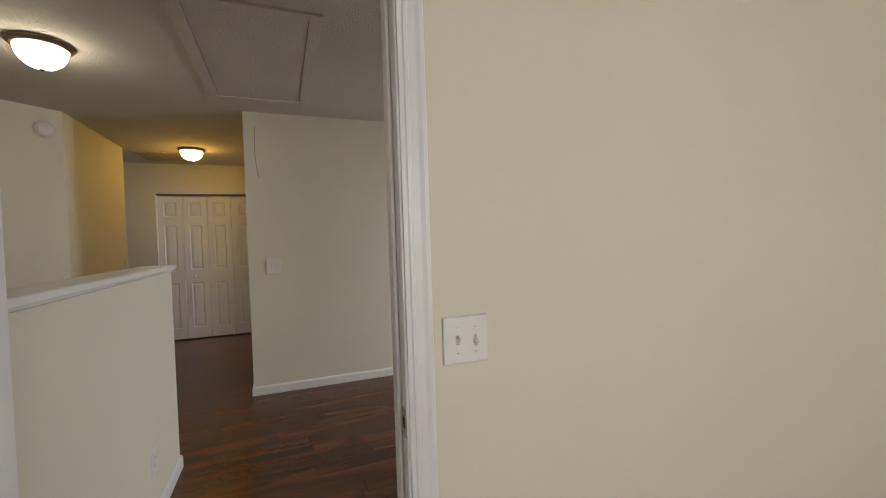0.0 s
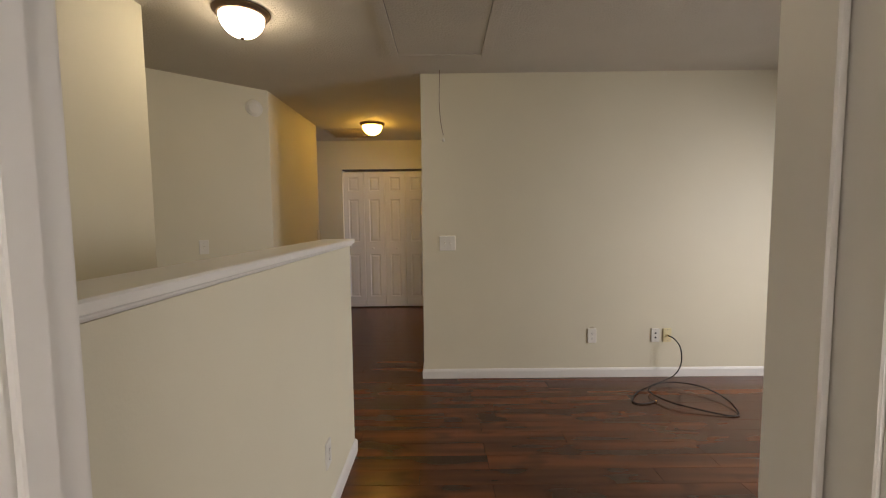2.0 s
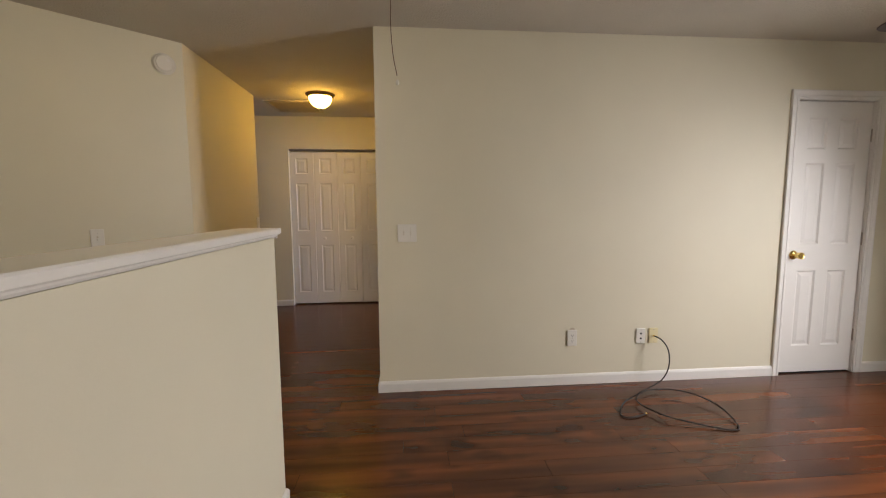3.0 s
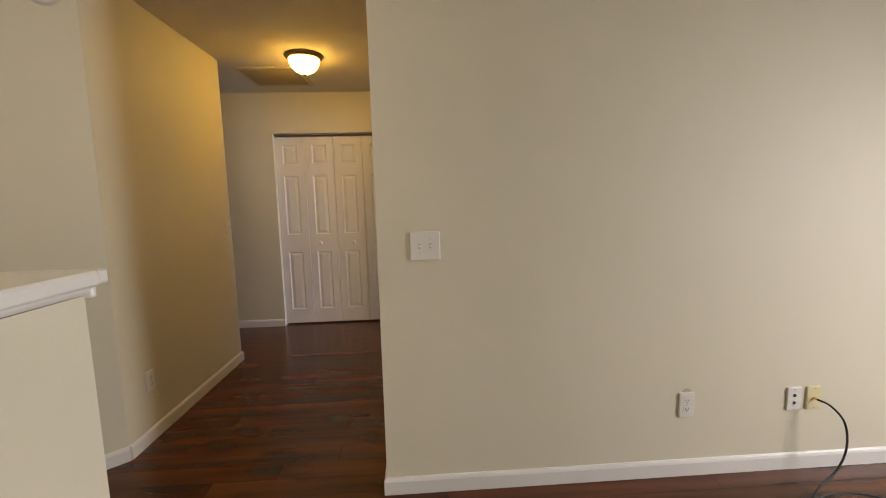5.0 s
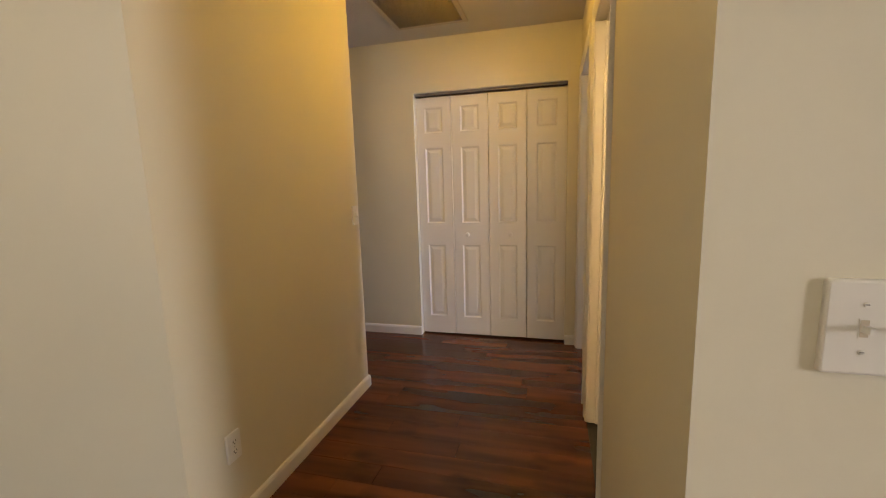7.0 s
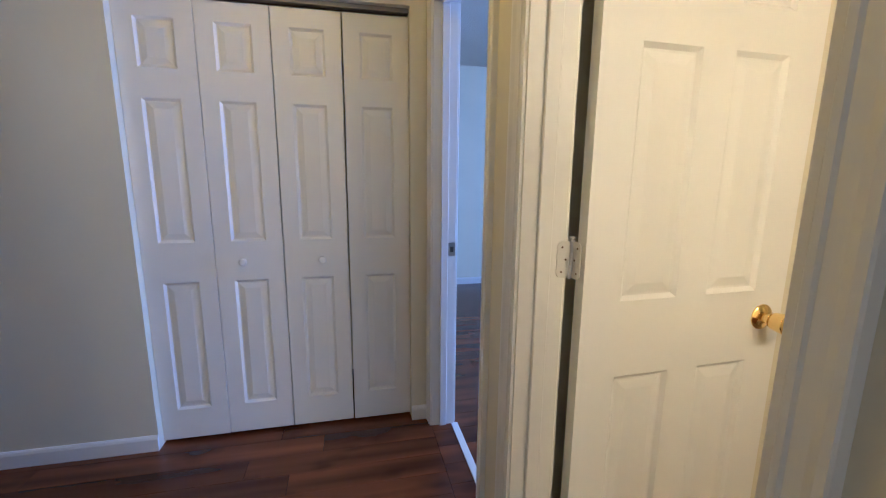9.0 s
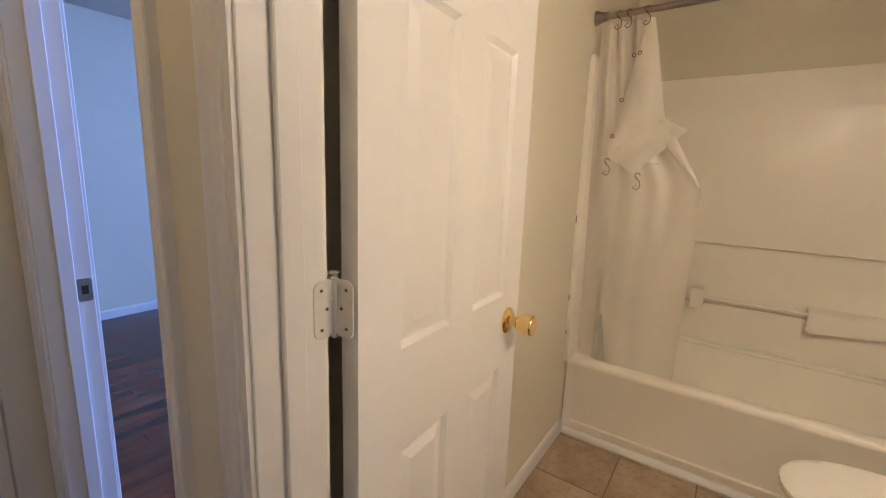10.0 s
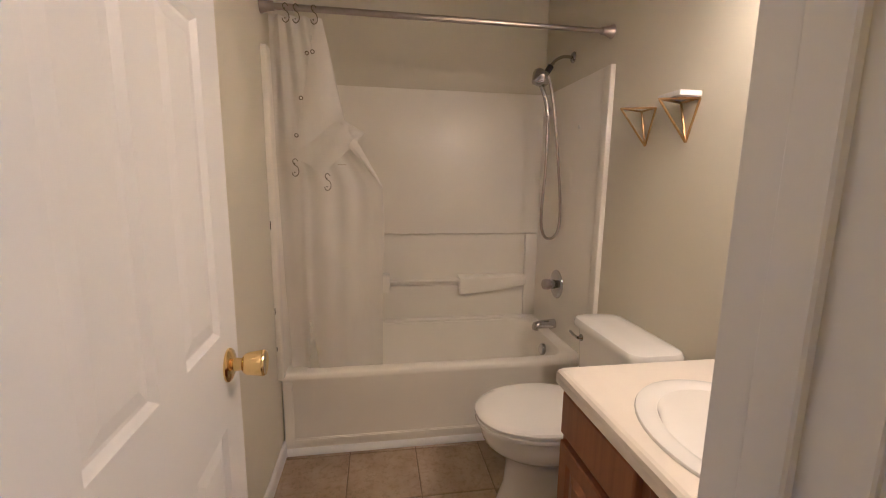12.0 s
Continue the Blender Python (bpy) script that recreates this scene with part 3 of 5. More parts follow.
# ---- windows ----
def window(name, m, w, h, label):
    """Local x across, wall from y 0 (room) to T; a sash window with a sill."""
    top = thing(name, label, "window", m, "", "structure")
    part("window_frame", boxes((0, 0.05, 0.02, 0.09, 0, h), (w - 0.05, w, 0.02, 0.09, 0, h), (0.05, w - 0.05, 0.02, 0.09, 0, 0.05), (0.05, w - 0.05, 0.02, 0.09, h - 0.05, h), (0.05, w - 0.05, 0.03, 0.08, h / 2 - 0.02, h / 2 + 0.02)), TRIM, top)
    part("window_sill", boxes((-0.04, w + 0.04, -0.04, 0.0, -0.03, -0.002), bevel=0.004), TRIM, top)
    for z0, z1 in ((0.05, h / 2 - 0.02), (h / 2 + 0.02, h - 0.05)):
        p = part("pane", boxes((0.05, w - 0.05, 0.052, 0.056, z0, z1)), GLASS, top)
        p.visible_shadow = False
    return top


window("window_1", pose(EAST_X, 2.94, 0.60, 0, 0, -90), 0.72, 1.48, "white sash window in the outer wall")
# added window, out of view, for the nook's fill lamp
window("window_4", pose(3.62, -1.0, 0.62, 0, 0, 180), 0.77, 1.46, "narrow white sash window added in the unseen nook")
window("window_2", pose(1.80, -2.60, 0.80, 0, 0, 180), 1.80, 1.28, "white sash window in the bedroom")
window("window_3", pose(2.86, 6.46, 0.78, 0, 0, -90), 0.40, 1.30, "narrow white sash window in the back bedroom")


# ---- ceiling fixtures ----
def ceiling_lamp(x, y, label, tint, watts, r=0.142):
    top = thing("ceiling_lamp", label, "ceiling light", pose(x, y, CEILING), "flush ceiling lamps")
    part("rim", lathe([(0.0001, -0.001), (r + 0.003, -0.001), (r + 0.006, -0.004), (r + 0.005, -0.009), (r - 0.001, -0.012), (r - 0.006, -0.018), (r - 0.012, -0.026), (r - 0.017, -0.029), (r - 0.026, -0.031), (r - 0.036, -0.026)], 44, False), BRONZE, top, "dark bronze metal rim", True)
    br = r - 0.027
    depth = 0.112
    bowl = [(br, -0.026)] + [(br * math.cos(radians(a)), -0.026 - depth * math.sin(radians(a))) for a in range(6, 90, 7)] + [(0.0001, -0.026 - depth)]
    area = 2 * math.pi * br * br * 0.85
    part("bowl", lathe(bowl, 44, False), glow_material("frosted_glass", tint, watts / (math.pi * area)), top, "glowing frosted glass bowl", True)
    zb = -0.026 - depth
    part("finial", lathe([(0.0001, zb + 0.004), (0.009, zb + 0.002), (0.013, zb - 0.004), (0.008, zb - 0.010), (0.0001, zb - 0.013)], 16, False), BRONZE, top, "bronze finial", True)
    return top


ceiling_lamp(-1.300, 3.165, "lit flush ceiling lamp with bronze rim above the stairwell", LOFT_TINT, LOFT_LAMP)
ceiling_lamp(-1.055, 5.835, "lit amber flush ceiling lamp with bronze rim in the hall", HALL_TINT, HALL_LAMP)

# bathroom light bar over the mirror position, out of view: three frosted globes, milk-glass shades added to dim their
# upward light
bar = thing("vanity_light", "warm lit bathroom light bar over the vanity", "wall light", pose(0.03, 4.38, 2.00))
part("back_plate", boxes((-0.36, 0.36, 0.0, 0.025, -0.055, 0.055), bevel=0.008), NICKEL, bar, "brushed nickel back plate", True)
GR = 0.080
globe_glow = glow_material("globe_glass", BATH_TINT, BATH_LAMP / (3 * 4 * math.pi * math.pi * GR ** 2))
for gx in (-0.25, 0.0, 0.25):
    ball = [(0.02, -GR)] + [(GR * math.sin(radians(a)), -GR * math.cos(radians(a))) for a in range(24, 178, 14)] + [(0.0001, GR)]
    part("globe", moved(lathe(ball, 24), Matrix.Translation((gx, 0.175, -0.01))), globe_glow, bar, "glowing frosted globe", True)
    hood = [(0.104, -0.020), (0.100, 0.004)] + [(0.094 * math.cos(radians(a)), 0.094 * math.sin(radians(a))) for a in range(12, 84, 14)] + [(0.0001, 0.094)]
    part("shade", moved(lathe(hood, 26, False), Matrix.Translation((gx, 0.175, -0.01))), MILK_GLASS, bar, "milk-glass shade added to dim upward light", True)
    part("arm", moved(lathe([(0.016, 0.022), (0.016, 0.085), (0.024, 0.090), (0.024, 0.102)], 18), Matrix.Translation((gx, 0, -0.01)) @ Matrix.Rotation(radians(-90), 4, 'X')), NICKEL, bar, "", True)

# attic hatch
hatch = thing("attic_hatch", "painted attic hatch set in a trim frame in the ceiling", "hatch", pose(0, 0, CEILING))
hx0, hx1, hy0, hy1 = -0.512, 0.046, 2.465, 3.757
part("hatch_frame", boxes((hx0 - 0.068, hx0 - 0.006, hy0 - 0.068, hy1 + 0.068, -0.016, 0.0), (hx1 + 0.006, hx1 + 0.068, hy0 - 0.068, hy1 + 0.068, -0.016, 0.0),
                          (hx0 - 0.006, hx1 + 0.006, hy1 + 0.006, hy1 + 0.068, -0.016, 0.0), (hx0 - 0.006, hx1 + 0.006, hy0 - 0.068, hy0 - 0.006, -0.016, 0.0), bevel=0.003), CEIL, hatch, "off-white painted trim frame")
part("hatch_panel", boxes((hx0 - 0.002, hx1 + 0.003, hy0 - 0.002, hy1 + 0.002, -0.010, -0.002), bevel=0.0015), CEIL, hatch, "off-white painted plywood panel")
part("gap", boxes((hx0 - 0.006, hx1 + 0.006, hy0 - 0.006, hy1 + 0.006, -0.0015, 0.0)), DARK, hatch, "dark gap round the panel")
part("hook", tube([(-0.225, 2.53, -0.010), (-0.225, 2.53, -0.018), (-0.221, 2.532, -0.024)], 0.002), STEEL, hatch)
cord = thing("pull_cord", "thin pale pull cord hanging from the attic hatch", "cord", pose(0, 0, 0))
part("string", tube([(-0.222, 2.532, CEILING - 0.022), (-0.221, 2.533, 2.15), (-0.226, 2.533, 1.84)], 0.0003, 6), CEIL, cord)
part("tail", tube([(-0.226, 2.533, 1.90), (-0.229, 2.534, 1.78), (-0.224, 2.534, 1.70), (-0.214, 2.534, 1.645)], 0.0012, 6), BRONZE, cord, "dark twisted tail")
part("bead", moved(lathe([(0.0001, -0.008), (0.004, -0.006), (0.005, 0), (0.003, 0.006), (0.0001, 0.008)], 10), Matrix.Translation((-0.213, 2.534, 1.627))), PLASTIC, cord, "", True)

# return-air vent
vent = thing("ceiling_vent", "painted return-air grille with many slats in the hall ceiling", "vent", pose(0, 0, CEILING))
vx0, vx1, vy0, vy1 = -1.705, -1.170, 6.090, 6.640
part("frame", boxes((vx0, vx0 + 0.035, vy0, vy1, -0.012, 0), (vx1 - 0.035, vx1, vy0, vy1, -0.012, 0), (vx0 + 0.035, vx1 - 0.035, vy0, vy0 + 0.035, -0.012, 0), (vx0 + 0.035, vx1 - 0.035, vy1 - 0.035, vy1, -0.012, 0), bevel=0.003), GRILLE, vent, "painted metal frame")
# shade of the duct behind the slats, put in as a dark sheet
part("backing", boxes((vx0 + 0.03, vx1 - 0.03, vy0 + 0.03, vy1 - 0.03, -0.002, -0.0005)), DARK, vent, "dark sheet standing in for the shaded duct")
slat0 = None
n_slats = 34
for k in range(n_slats):
    yy = vy0 + 0.042 + k * (vy1 - vy0 - 0.084) / (n_slats - 1)
    if slat0 is None:
        slat0 = part("slat", moved(boxes((vx0 + 0.034, vx1 - 0.034, -0.006, 0.006, -0.0008, 0.0008)), Matrix.Rotation(radians(38), 4, 'X')), GRILLE, vent)
        s_ob = slat0
    else:
        s_ob = new("slat", slat0.data)
        s_ob.parent = vent
    s_ob.location = (0, yy, -0.007)

# smoke detector on the slanted wall
u = -0.118
sm = pose(HALL_LEFT + u * math.cos(SLANT), 4.545 + u * math.sin(SLANT), 2.271, 90, 0, math.degrees(SLANT))
smoke = thing("smoke_detector", "round white smoke detector on the slanted wall", "smoke detector", sm)
part("body", lathe([(0.0001, 0), (0.066, 0), (0.067, 0.006), (0.067, 0.016), (0.062, 0.022), (0.056, 0.024), (0.054, 0.022), (0.050, 0.030), (0.036, 0.036), (0.0001, 0.038)], 40, False), PLASTIC, smoke, "", True)
part("test_button", moved(lathe([(0.011, 0.034), (0.011, 0.0385), (0.0001, 0.039)], 18), Matrix.Translation((0.020, 0.018, 0))), TRIM, smoke, "", True)
part("base_ring", lathe([(0.070, 0.0), (0.072, 0.003), (0.070, 0.006), (0.066, 0.006)], 40, False), PLASTIC, smoke, "", True)

# ceiling fan, three dark blades at rest
fan = thing("ceiling_fan", "dark ceiling fan at rest in the living room", "ceiling fan", pose(2.010, 2.690, CEILING))
part("canopy", lathe([(0.0001, 0), (0.065, 0), (0.062, -0.03), (0.03, -0.055), (0.014, -0.06)], 28, False), BRONZE, fan, "", True)
part("downrod", lathe([(0.012, -0.05), (0.012, -0.18)], 14), BRONZE, fan, "", True)
part("motor", lathe([(0.0001, -0.165), (0.05, -0.17), (0.10, -0.20), (0.105, -0.26), (0.08, -0.31), (0.03, -0.325), (0.0001, -0.325)], 32, False), BRONZE, fan, "", True)
for k in range(3):
    a = 192.0 + 120 * k
    m = pose(0, 0, -0.288, 0, 0, a) @ pose(0, 0, 0, 8)
    rings = []
    for z in (-0.004, 0.004):
        ring = [(0.17, -0.045, z), (0.42, -0.062, z), (0.60, -0.066, z), (0.645, -0.058, z), (0.664, -0.035, z), (0.668, 0.0, z), (0.664, 0.035, z), (0.645, 0.058, z), (0.60, 0.066, z), (0.42, 0.062, z), (0.17, 0.045, z)]
        rings.append(ring)
    bl = part("blade", moved(loft(rings), m), FAN_WOOD, fan, "dark brown fan blade")
    part("blade_iron", moved(boxes((0.08, 0.22, -0.018, 0.018, 0.004, 0.010), bevel=0.002), m), BRONZE, bl)


# ---- switches and sockets ----
def plate_mesh(w, h, d=0.0055, r=0.005):
    rings = []
    for ins, y in ((0.0, 0.0032), (0.0, -0.0025), (0.0012, -0.0045), (0.0035, -d)):
        rings.append([(p[0], y, p[1]) for p in rounded_rect(0, 0, w / 2 - ins, h / 2 - ins, r - ins * 0.6, 0, 4)])
    return loft(rings)


def toggle_switch(label, m, states, w=None, h=0.114, material=None):
    """A toggle switch plate with one lever for each state (+1 up, -1 down)."""
    mat = material or PLASTIC
    n = len(states)
    w = w or (0.070 if n == 1 else 0.116)
    top = thing("light_switch", label, "light switch", m @ Matrix.Translation((0, -0.0032, 0)))
    part("plate", plate_mesh(w, h), mat, top)
    for k, s in enumerate(states):
        cx = (k - (n - 1) / 2) * 0.046
        part("slot", boxes((cx - 0.0055, cx + 0.0055, -0.0062, -0.0050, -0.0125, 0.0125)), mat, top)
        # beige patch stands in for the shade inside the toggle slot
        part("slot_gap", boxes((cx - 0.0044, cx + 0.0044, -0.0066, -0.0058, -0.0108, 0.0108)), GRILLE, top, "toggle slot shade put in as colour")
        lever = loft([[(cx + x * q, y, z) for x, z in ((-1, -0.004 + dz), (1, -0.004 + dz), (1, 0.004 + dz), (-1, 0.004 + dz))] for q, y, dz in ((0.0044, -0.0055, 0.0), (0.0040, -0.012, s * 0.005), (0.0034, -0.019, s * 0.0105), (0.0028, -0.021, s * 0.0118))])
        part("toggle", lever, mat, top, "", True)
        for z in (-0.030, 0.030):
            sc = part("screw", moved(lathe([(0.0034, 0.0), (0.0034, 0.0012), (0.0026, 0.0016)], 12), Matrix.Translation((cx, -0.0052, z)) @ Matrix.Rotation(radians(90), 4, 'X')), mat, top)
            part("screw_slot", boxes((cx - 0.0026, cx + 0.0026, -0.0072, -0.0066, z - 0.0004, z + 0.0004)), DARK, sc)
    return top


def socket(label, m, h=0.114, w=0.070):
    top = thing("wall_socket", label, "socket", m @ Matrix.Translation((0, -0.0032, 0)), "wall sockets")
    part("plate", plate_mesh(w, h), PLASTIC, top)
    for z in (-0.0195, 0.0195):
        face = part("receptacle", loft([[(x, y, z + zz) for x, zz, _ in rounded_rect(0, 0, 0.0165, 0.0135, 0.008, 0, 4)] for y in (-0.0045, -0.0072)]), PLASTIC, top, "", True)
        part("slot", boxes((-0.0078, -0.0050, -0.0076, -0.0070, z - 0.002, z + 0.007)), DARK, face)
        part("slot", boxes((0.0050, 0.0076, -0.0076, -0.0070, z - 0.001, z + 0.007)), DARK, face)
        part("ground_hole", moved(lathe([(0.0030, 0), (0.0030, 0.0006)], 10), Matrix.Translation((0, -0.0070, z - 0.007)) @ Matrix.Rotation(radians(90), 4, 'X')), DARK, face)
    part("screw", moved(lathe([(0.003, 0), (0.003, 0.0012)], 10), Matrix.Translation((0, -0.0052, 0)) @ Matrix.Rotation(radians(90), 4, 'X')), STEEL, top)
    return top


toggle_switch("white double toggle switch plate beside the bedroom door", wall_m(0.277, 1.15, 1.071, "south"), (1, -1), 0.117, 0.112)
toggle_switch("white double toggle switch plate on the living room wall", wall_m(-0.190, LIVING_Y, 1.112, "south"), (0.1, 0.1), 0.128, 0.120)
toggle_switch("white single toggle switch plate near the hall corner", wall_m(HALL_LEFT, 5.872, 1.132, "east"), (-1,))
sl = -0.5515
toggle_switch("white single switch plate on the slanted wall", pose(HALL_LEFT + sl * math.cos(SLANT), 4.545 + sl * math.sin(SLANT), 1.100, 0, 0, math.degrees(SLANT)), (-1,))
living_socket = socket("white double wall socket with a round paint scar above it", wall_m(0.980, LIVING_Y, 0.345, "south"), 0.118, 0.072)
part("paint_scar", moved(lathe([(0.024, 0.0), (0.023, 0.0012), (0.0001, 0.0014)], 24), Matrix.Translation((0.002, 0.0030, 0.052)) @ Matrix.Rotation(radians(90), 4, 'X')), GRILLE, living_socket, "round beige paint scar")
socket("white wall socket low on the hall wall", wall_m(HALL_LEFT, 4.752, 0.340, "east"))
socket("white wall socket low on the half wall", wall_m(-0.730, 2.560, 0.300, "east"))

phone = thing("phone_jack", "white wall plate with two dark jack holes", "wall plate", wall_m(1.495, LIVING_Y - 0.0032, 0.345, "south"))
part("plate", plate_mesh(0.068, 0.112), PLASTIC, phone)
for z in (-0.018, 0.018):
    part("jack", moved(lathe([(0.0075, 0.0), (0.0075, 0.0025), (0.0001, 0.0026)], 14), Matrix.Translation((0, -0.0052, z)) @ Matrix.Rotation(radians(90), 4, 'X')), DARK, phone, "dark jack hole")
for z in (-0.046, 0.046):
    part("screw", moved(lathe([(0.003, 0), (0.003, 0.0012)], 10), Matrix.Translation((0, -0.0052, z)) @ Matrix.Rotation(radians(90), 4, 'X')), STEEL, phone)

coax = thing("coax_plate", "ivory coaxial wall plate with a cable screwed in", "wall plate", wall_m(1.592, LIVING_Y - 0.0032, 0.345, "south"))
part("plate", plate_mesh(0.068, 0.112), IVORY, coax)
part("connector", moved(lathe([(0.0055, 0), (0.0055, 0.010), (0.0048, 0.011), (0.0048, 0.018)], 12), Matrix.Translation((0, -0.0052, 0)) @ Matrix.Rotation(radians(90), 4, 'X')), BRASS, coax)
for z in (-0.046, 0.046):
    part("screw", moved(lathe([(0.003, 0), (0.003, 0.0012)], 10), Matrix.Translation((0, -0.0052, z)) @ Matrix.Rotation(radians(90), 4, 'X')), STEEL, coax)

cable = thing("coaxial_cable", "black coaxial cable coiled loosely on the floor", "cable", pose(0, 0, 0))
part("cord", tube([(1.592, 4.140, 0.345), (1.612, 4.098, 0.335), (1.640, 4.062, 0.285), (1.652, 4.050, 0.205), (1.638, 4.045, 0.120), (1.580, 4.030, 0.055), (1.470, 3.985, 0.030), (1.360, 3.910, 0.030), (1.290, 3.835, 0.030), (1.281, 3.775, 0.026), (1.300, 3.695, 0.028), (1.348, 3.609, 0.028), (1.449, 3.544, 0.020), (1.555, 3.496, 0.010), (1.645, 3.462, 0.006),
                   (1.700, 3.470, 0.006), (1.735, 3.540, 0.012), (1.752, 3.650, 0.025), (1.740, 3.750, 0.034), (1.690, 3.850, 0.040), (1.600, 3.915, 0.042), (1.480, 3.935, 0.040), (1.370, 3.912, 0.036), (1.300, 3.890, 0.018), (1.228, 3.855, 0.008), (1.155, 3.775, 0.006), (1.108, 3.690, 0.006), (1.130, 3.652, 0.006), (1.197, 3.656, 0.006), (1.262, 3.683, 0.007)], 0.0045, 8, 7), BLACK, cable, "", True)
part("plug", moved(lathe([(0.0045, 0), (0.0052, 0.001), (0.0052, 0.014), (0.004, 0.015), (0.001, 0.016), (0.001, 0.022)], 12), look((1.262, 3.683, 0.008), (1.180, 3.650, 0.007))), BRASS, cable, "brass plug end")
part("tie", moved(lathe([(0.0085, -0.006), (0.0085, 0.006)], 10), Matrix.Translation((1.365, 3.911, 0.033)) @ Matrix.Rotation(radians(70), 4, 'Y')), BLACK, cable)


# ---- bathroom ----
BX0, BX1, BY0, BY1 = HALL_X + T, 2.085, 4.38, 5.90
TUB_X = 1.338

tub = thing("bathtub", "white acrylic bathtub with a panelled apron", "bathtub", pose(0, 0, 0))
cx, cy = (TUB_X + BX1) / 2, (BY0 + BY1) / 2
hx, hy = (BX1 - TUB_X) / 2 - 0.002, (BY1 - BY0) / 2 - 0.0005
rings = [rounded_rect(cx + 0.003, cy, hx - 0.003, hy, 0.012, 0.002), rounded_rect(cx + 0.003, cy, hx - 0.003, hy, 0.012, 0.358), rounded_rect(cx, cy, hx, hy, 0.012, 0.378), rounded_rect(cx, cy, hx, hy, 0.014, 0.400), rounded_rect(cx, cy, hx - 0.006, hy - 0.004, 0.016, 0.408),
         rounded_rect(cx, cy, hx - 0.014, hy - 0.010, 0.020, 0.411), rounded_rect(cx, cy, hx - 0.060, hy - 0.060, 0.090, 0.409), rounded_rect(cx, cy, hx - 0.074, hy - 0.078, 0.100, 0.398), rounded_rect(cx, cy, hx - 0.085, hy - 0.095, 0.110, 0.340),
         rounded_rect(cx, cy, hx - 0.115, hy - 0.140, 0.120, 0.140), rounded_rect(cx, cy, hx - 0.145, hy - 0.180, 0.110, 0.095), rounded_rect(cx, cy, hx - 0.200, hy - 0.240, 0.080, 0.085)]
part("shell", loft(rings), ACRYLIC, tub, "", True)
ap = bmesh.new()
for d in ((TUB_X - 0.004, TUB_X + 0.010, BY0 + 0.006, BY0 + 0.050, 0.055, 0.372), (TUB_X - 0.004, TUB_X + 0.010, BY1 - 0.050, BY1 - 0.006, 0.055, 0.372), (TUB_X - 0.004, TUB_X + 0.010, BY0 + 0.050, BY1 - 0.050, 0.055, 0.080)):
    add_box(ap, *d)
bmesh.ops.bevel(ap, geom=list(ap.edges), offset=0.004, segments=2, affect='EDGES')
part("apron_frame", ap, ACRYLIC, tub, "raised frame of the apron", True)
part("toe_trim", loft([[(TUB_X + 0.008, y, 0.002), (TUB_X - 0.016, y, 0.002), (TUB_X - 0.016, y, 0.010), (TUB_X - 0.010, y, 0.020), (TUB_X - 0.002, y, 0.026), (TUB_X + 0.008, y, 0.028)] for y in (BY0 + 0.004, BY1 - 0.004)]), TRIM, tub, "white quarter-round trim at the floor", True)
part("overflow", moved(lathe([(0.034, 0), (0.034, 0.012), (0.030, 0.018), (0.0001, 0.020)], 28), Matrix.Translation((1.650, BY0 + 0.104, 0.335)) @ Matrix.Rotation(radians(-80), 4, 'X')), CHROME, tub, "chrome overflow plate", True)

sur = thing("tub_surround", "white moulded acrylic tub surround with a shelf and towel bar", "tub surround", pose(0, 0, 0))
ST = 1.855
part("back_panel", boxes((2.070, 2.083, BY0 + 0.004, BY1 - 0.004, 0.40, ST)), ACRYLIC, sur)
bk = boxes((2.046, 2.072, BY0 + 0.004, BY1 - 0.004, 0.9755, ST), bevel=0.006, segments=3)
part("back_upper", bk, ACRYLIC, sur, "", True)
part("back_side", boxes((2.046, 2.072, BY0 + 0.004, 4.478, 0.4185, 0.974), bevel=0.006, segments=2), ACRYLIC, sur, "", True)
part("back_lower", boxes((2.046, 2.072, 4.480, BY1 - 0.004, 0.4185, 0.640), bevel=0.008, segments=3), ACRYLIC, sur, "", True)
part("ledge", boxes((2.010, 2.080, BY0 + 0.03, BY1 - 0.004, 0.404, 0.420), bevel=0.006, segments=2), ACRYLIC, sur, "", True)
part("soap_shelf", loft([[(x, y, z) for x, z in ((2.072, zb), (fx, zb + 0.006), (fx - 0.004, zb + 0.02), (fx, 0.690), (fx + 0.008, 0.698), (2.072, 0.704))] for y, fx, zb in ((4.930, 1.992, 0.588), (4.922, 1.985, 0.585), (4.70, 1.995, 0.600), (4.52, 2.025, 0.618), (4.462, 2.046, 0.625))]), ACRYLIC, sur, "moulded soap shelf", True)
part("bar_block", boxes((1.992, 2.074, 5.375, 5.440, 0.610, 0.725), bevel=0.010, segments=2), ACRYLIC, sur, "", True)
part("towel_bar", tube([(2.015, 5.380, 0.676), (2.015, 4.925, 0.676)], 0.0115, 14, 1), ACRYLIC, sur, "white towel bar", True)
for name, yf, yb in (("side_panel", BY0 - 0.003, BY0 + 0.018), ("side_panel", BY1 - 0.018, BY1 + 0.003)):
    part(name, boxes((1.335, 2.060, yf, yb, 0.405, ST - 0.012), bevel=0.003, segments=2), ACRYLIC, sur, "", True)
part("front_flange", boxes((1.268, 1.330, BY0 - 0.004, BY0 + 0.024, 0.405, 1.842), bevel=0.006, segments=2), ACRYLIC, sur, "glossy white front flange", True)
part("front_flange", boxes((1.290, 1.345, BY1 - 0.024, BY1 + 0.004, 0.405, 1.842), bevel=0.006, segments=2), ACRYLIC, sur, "glossy white front flange", True)

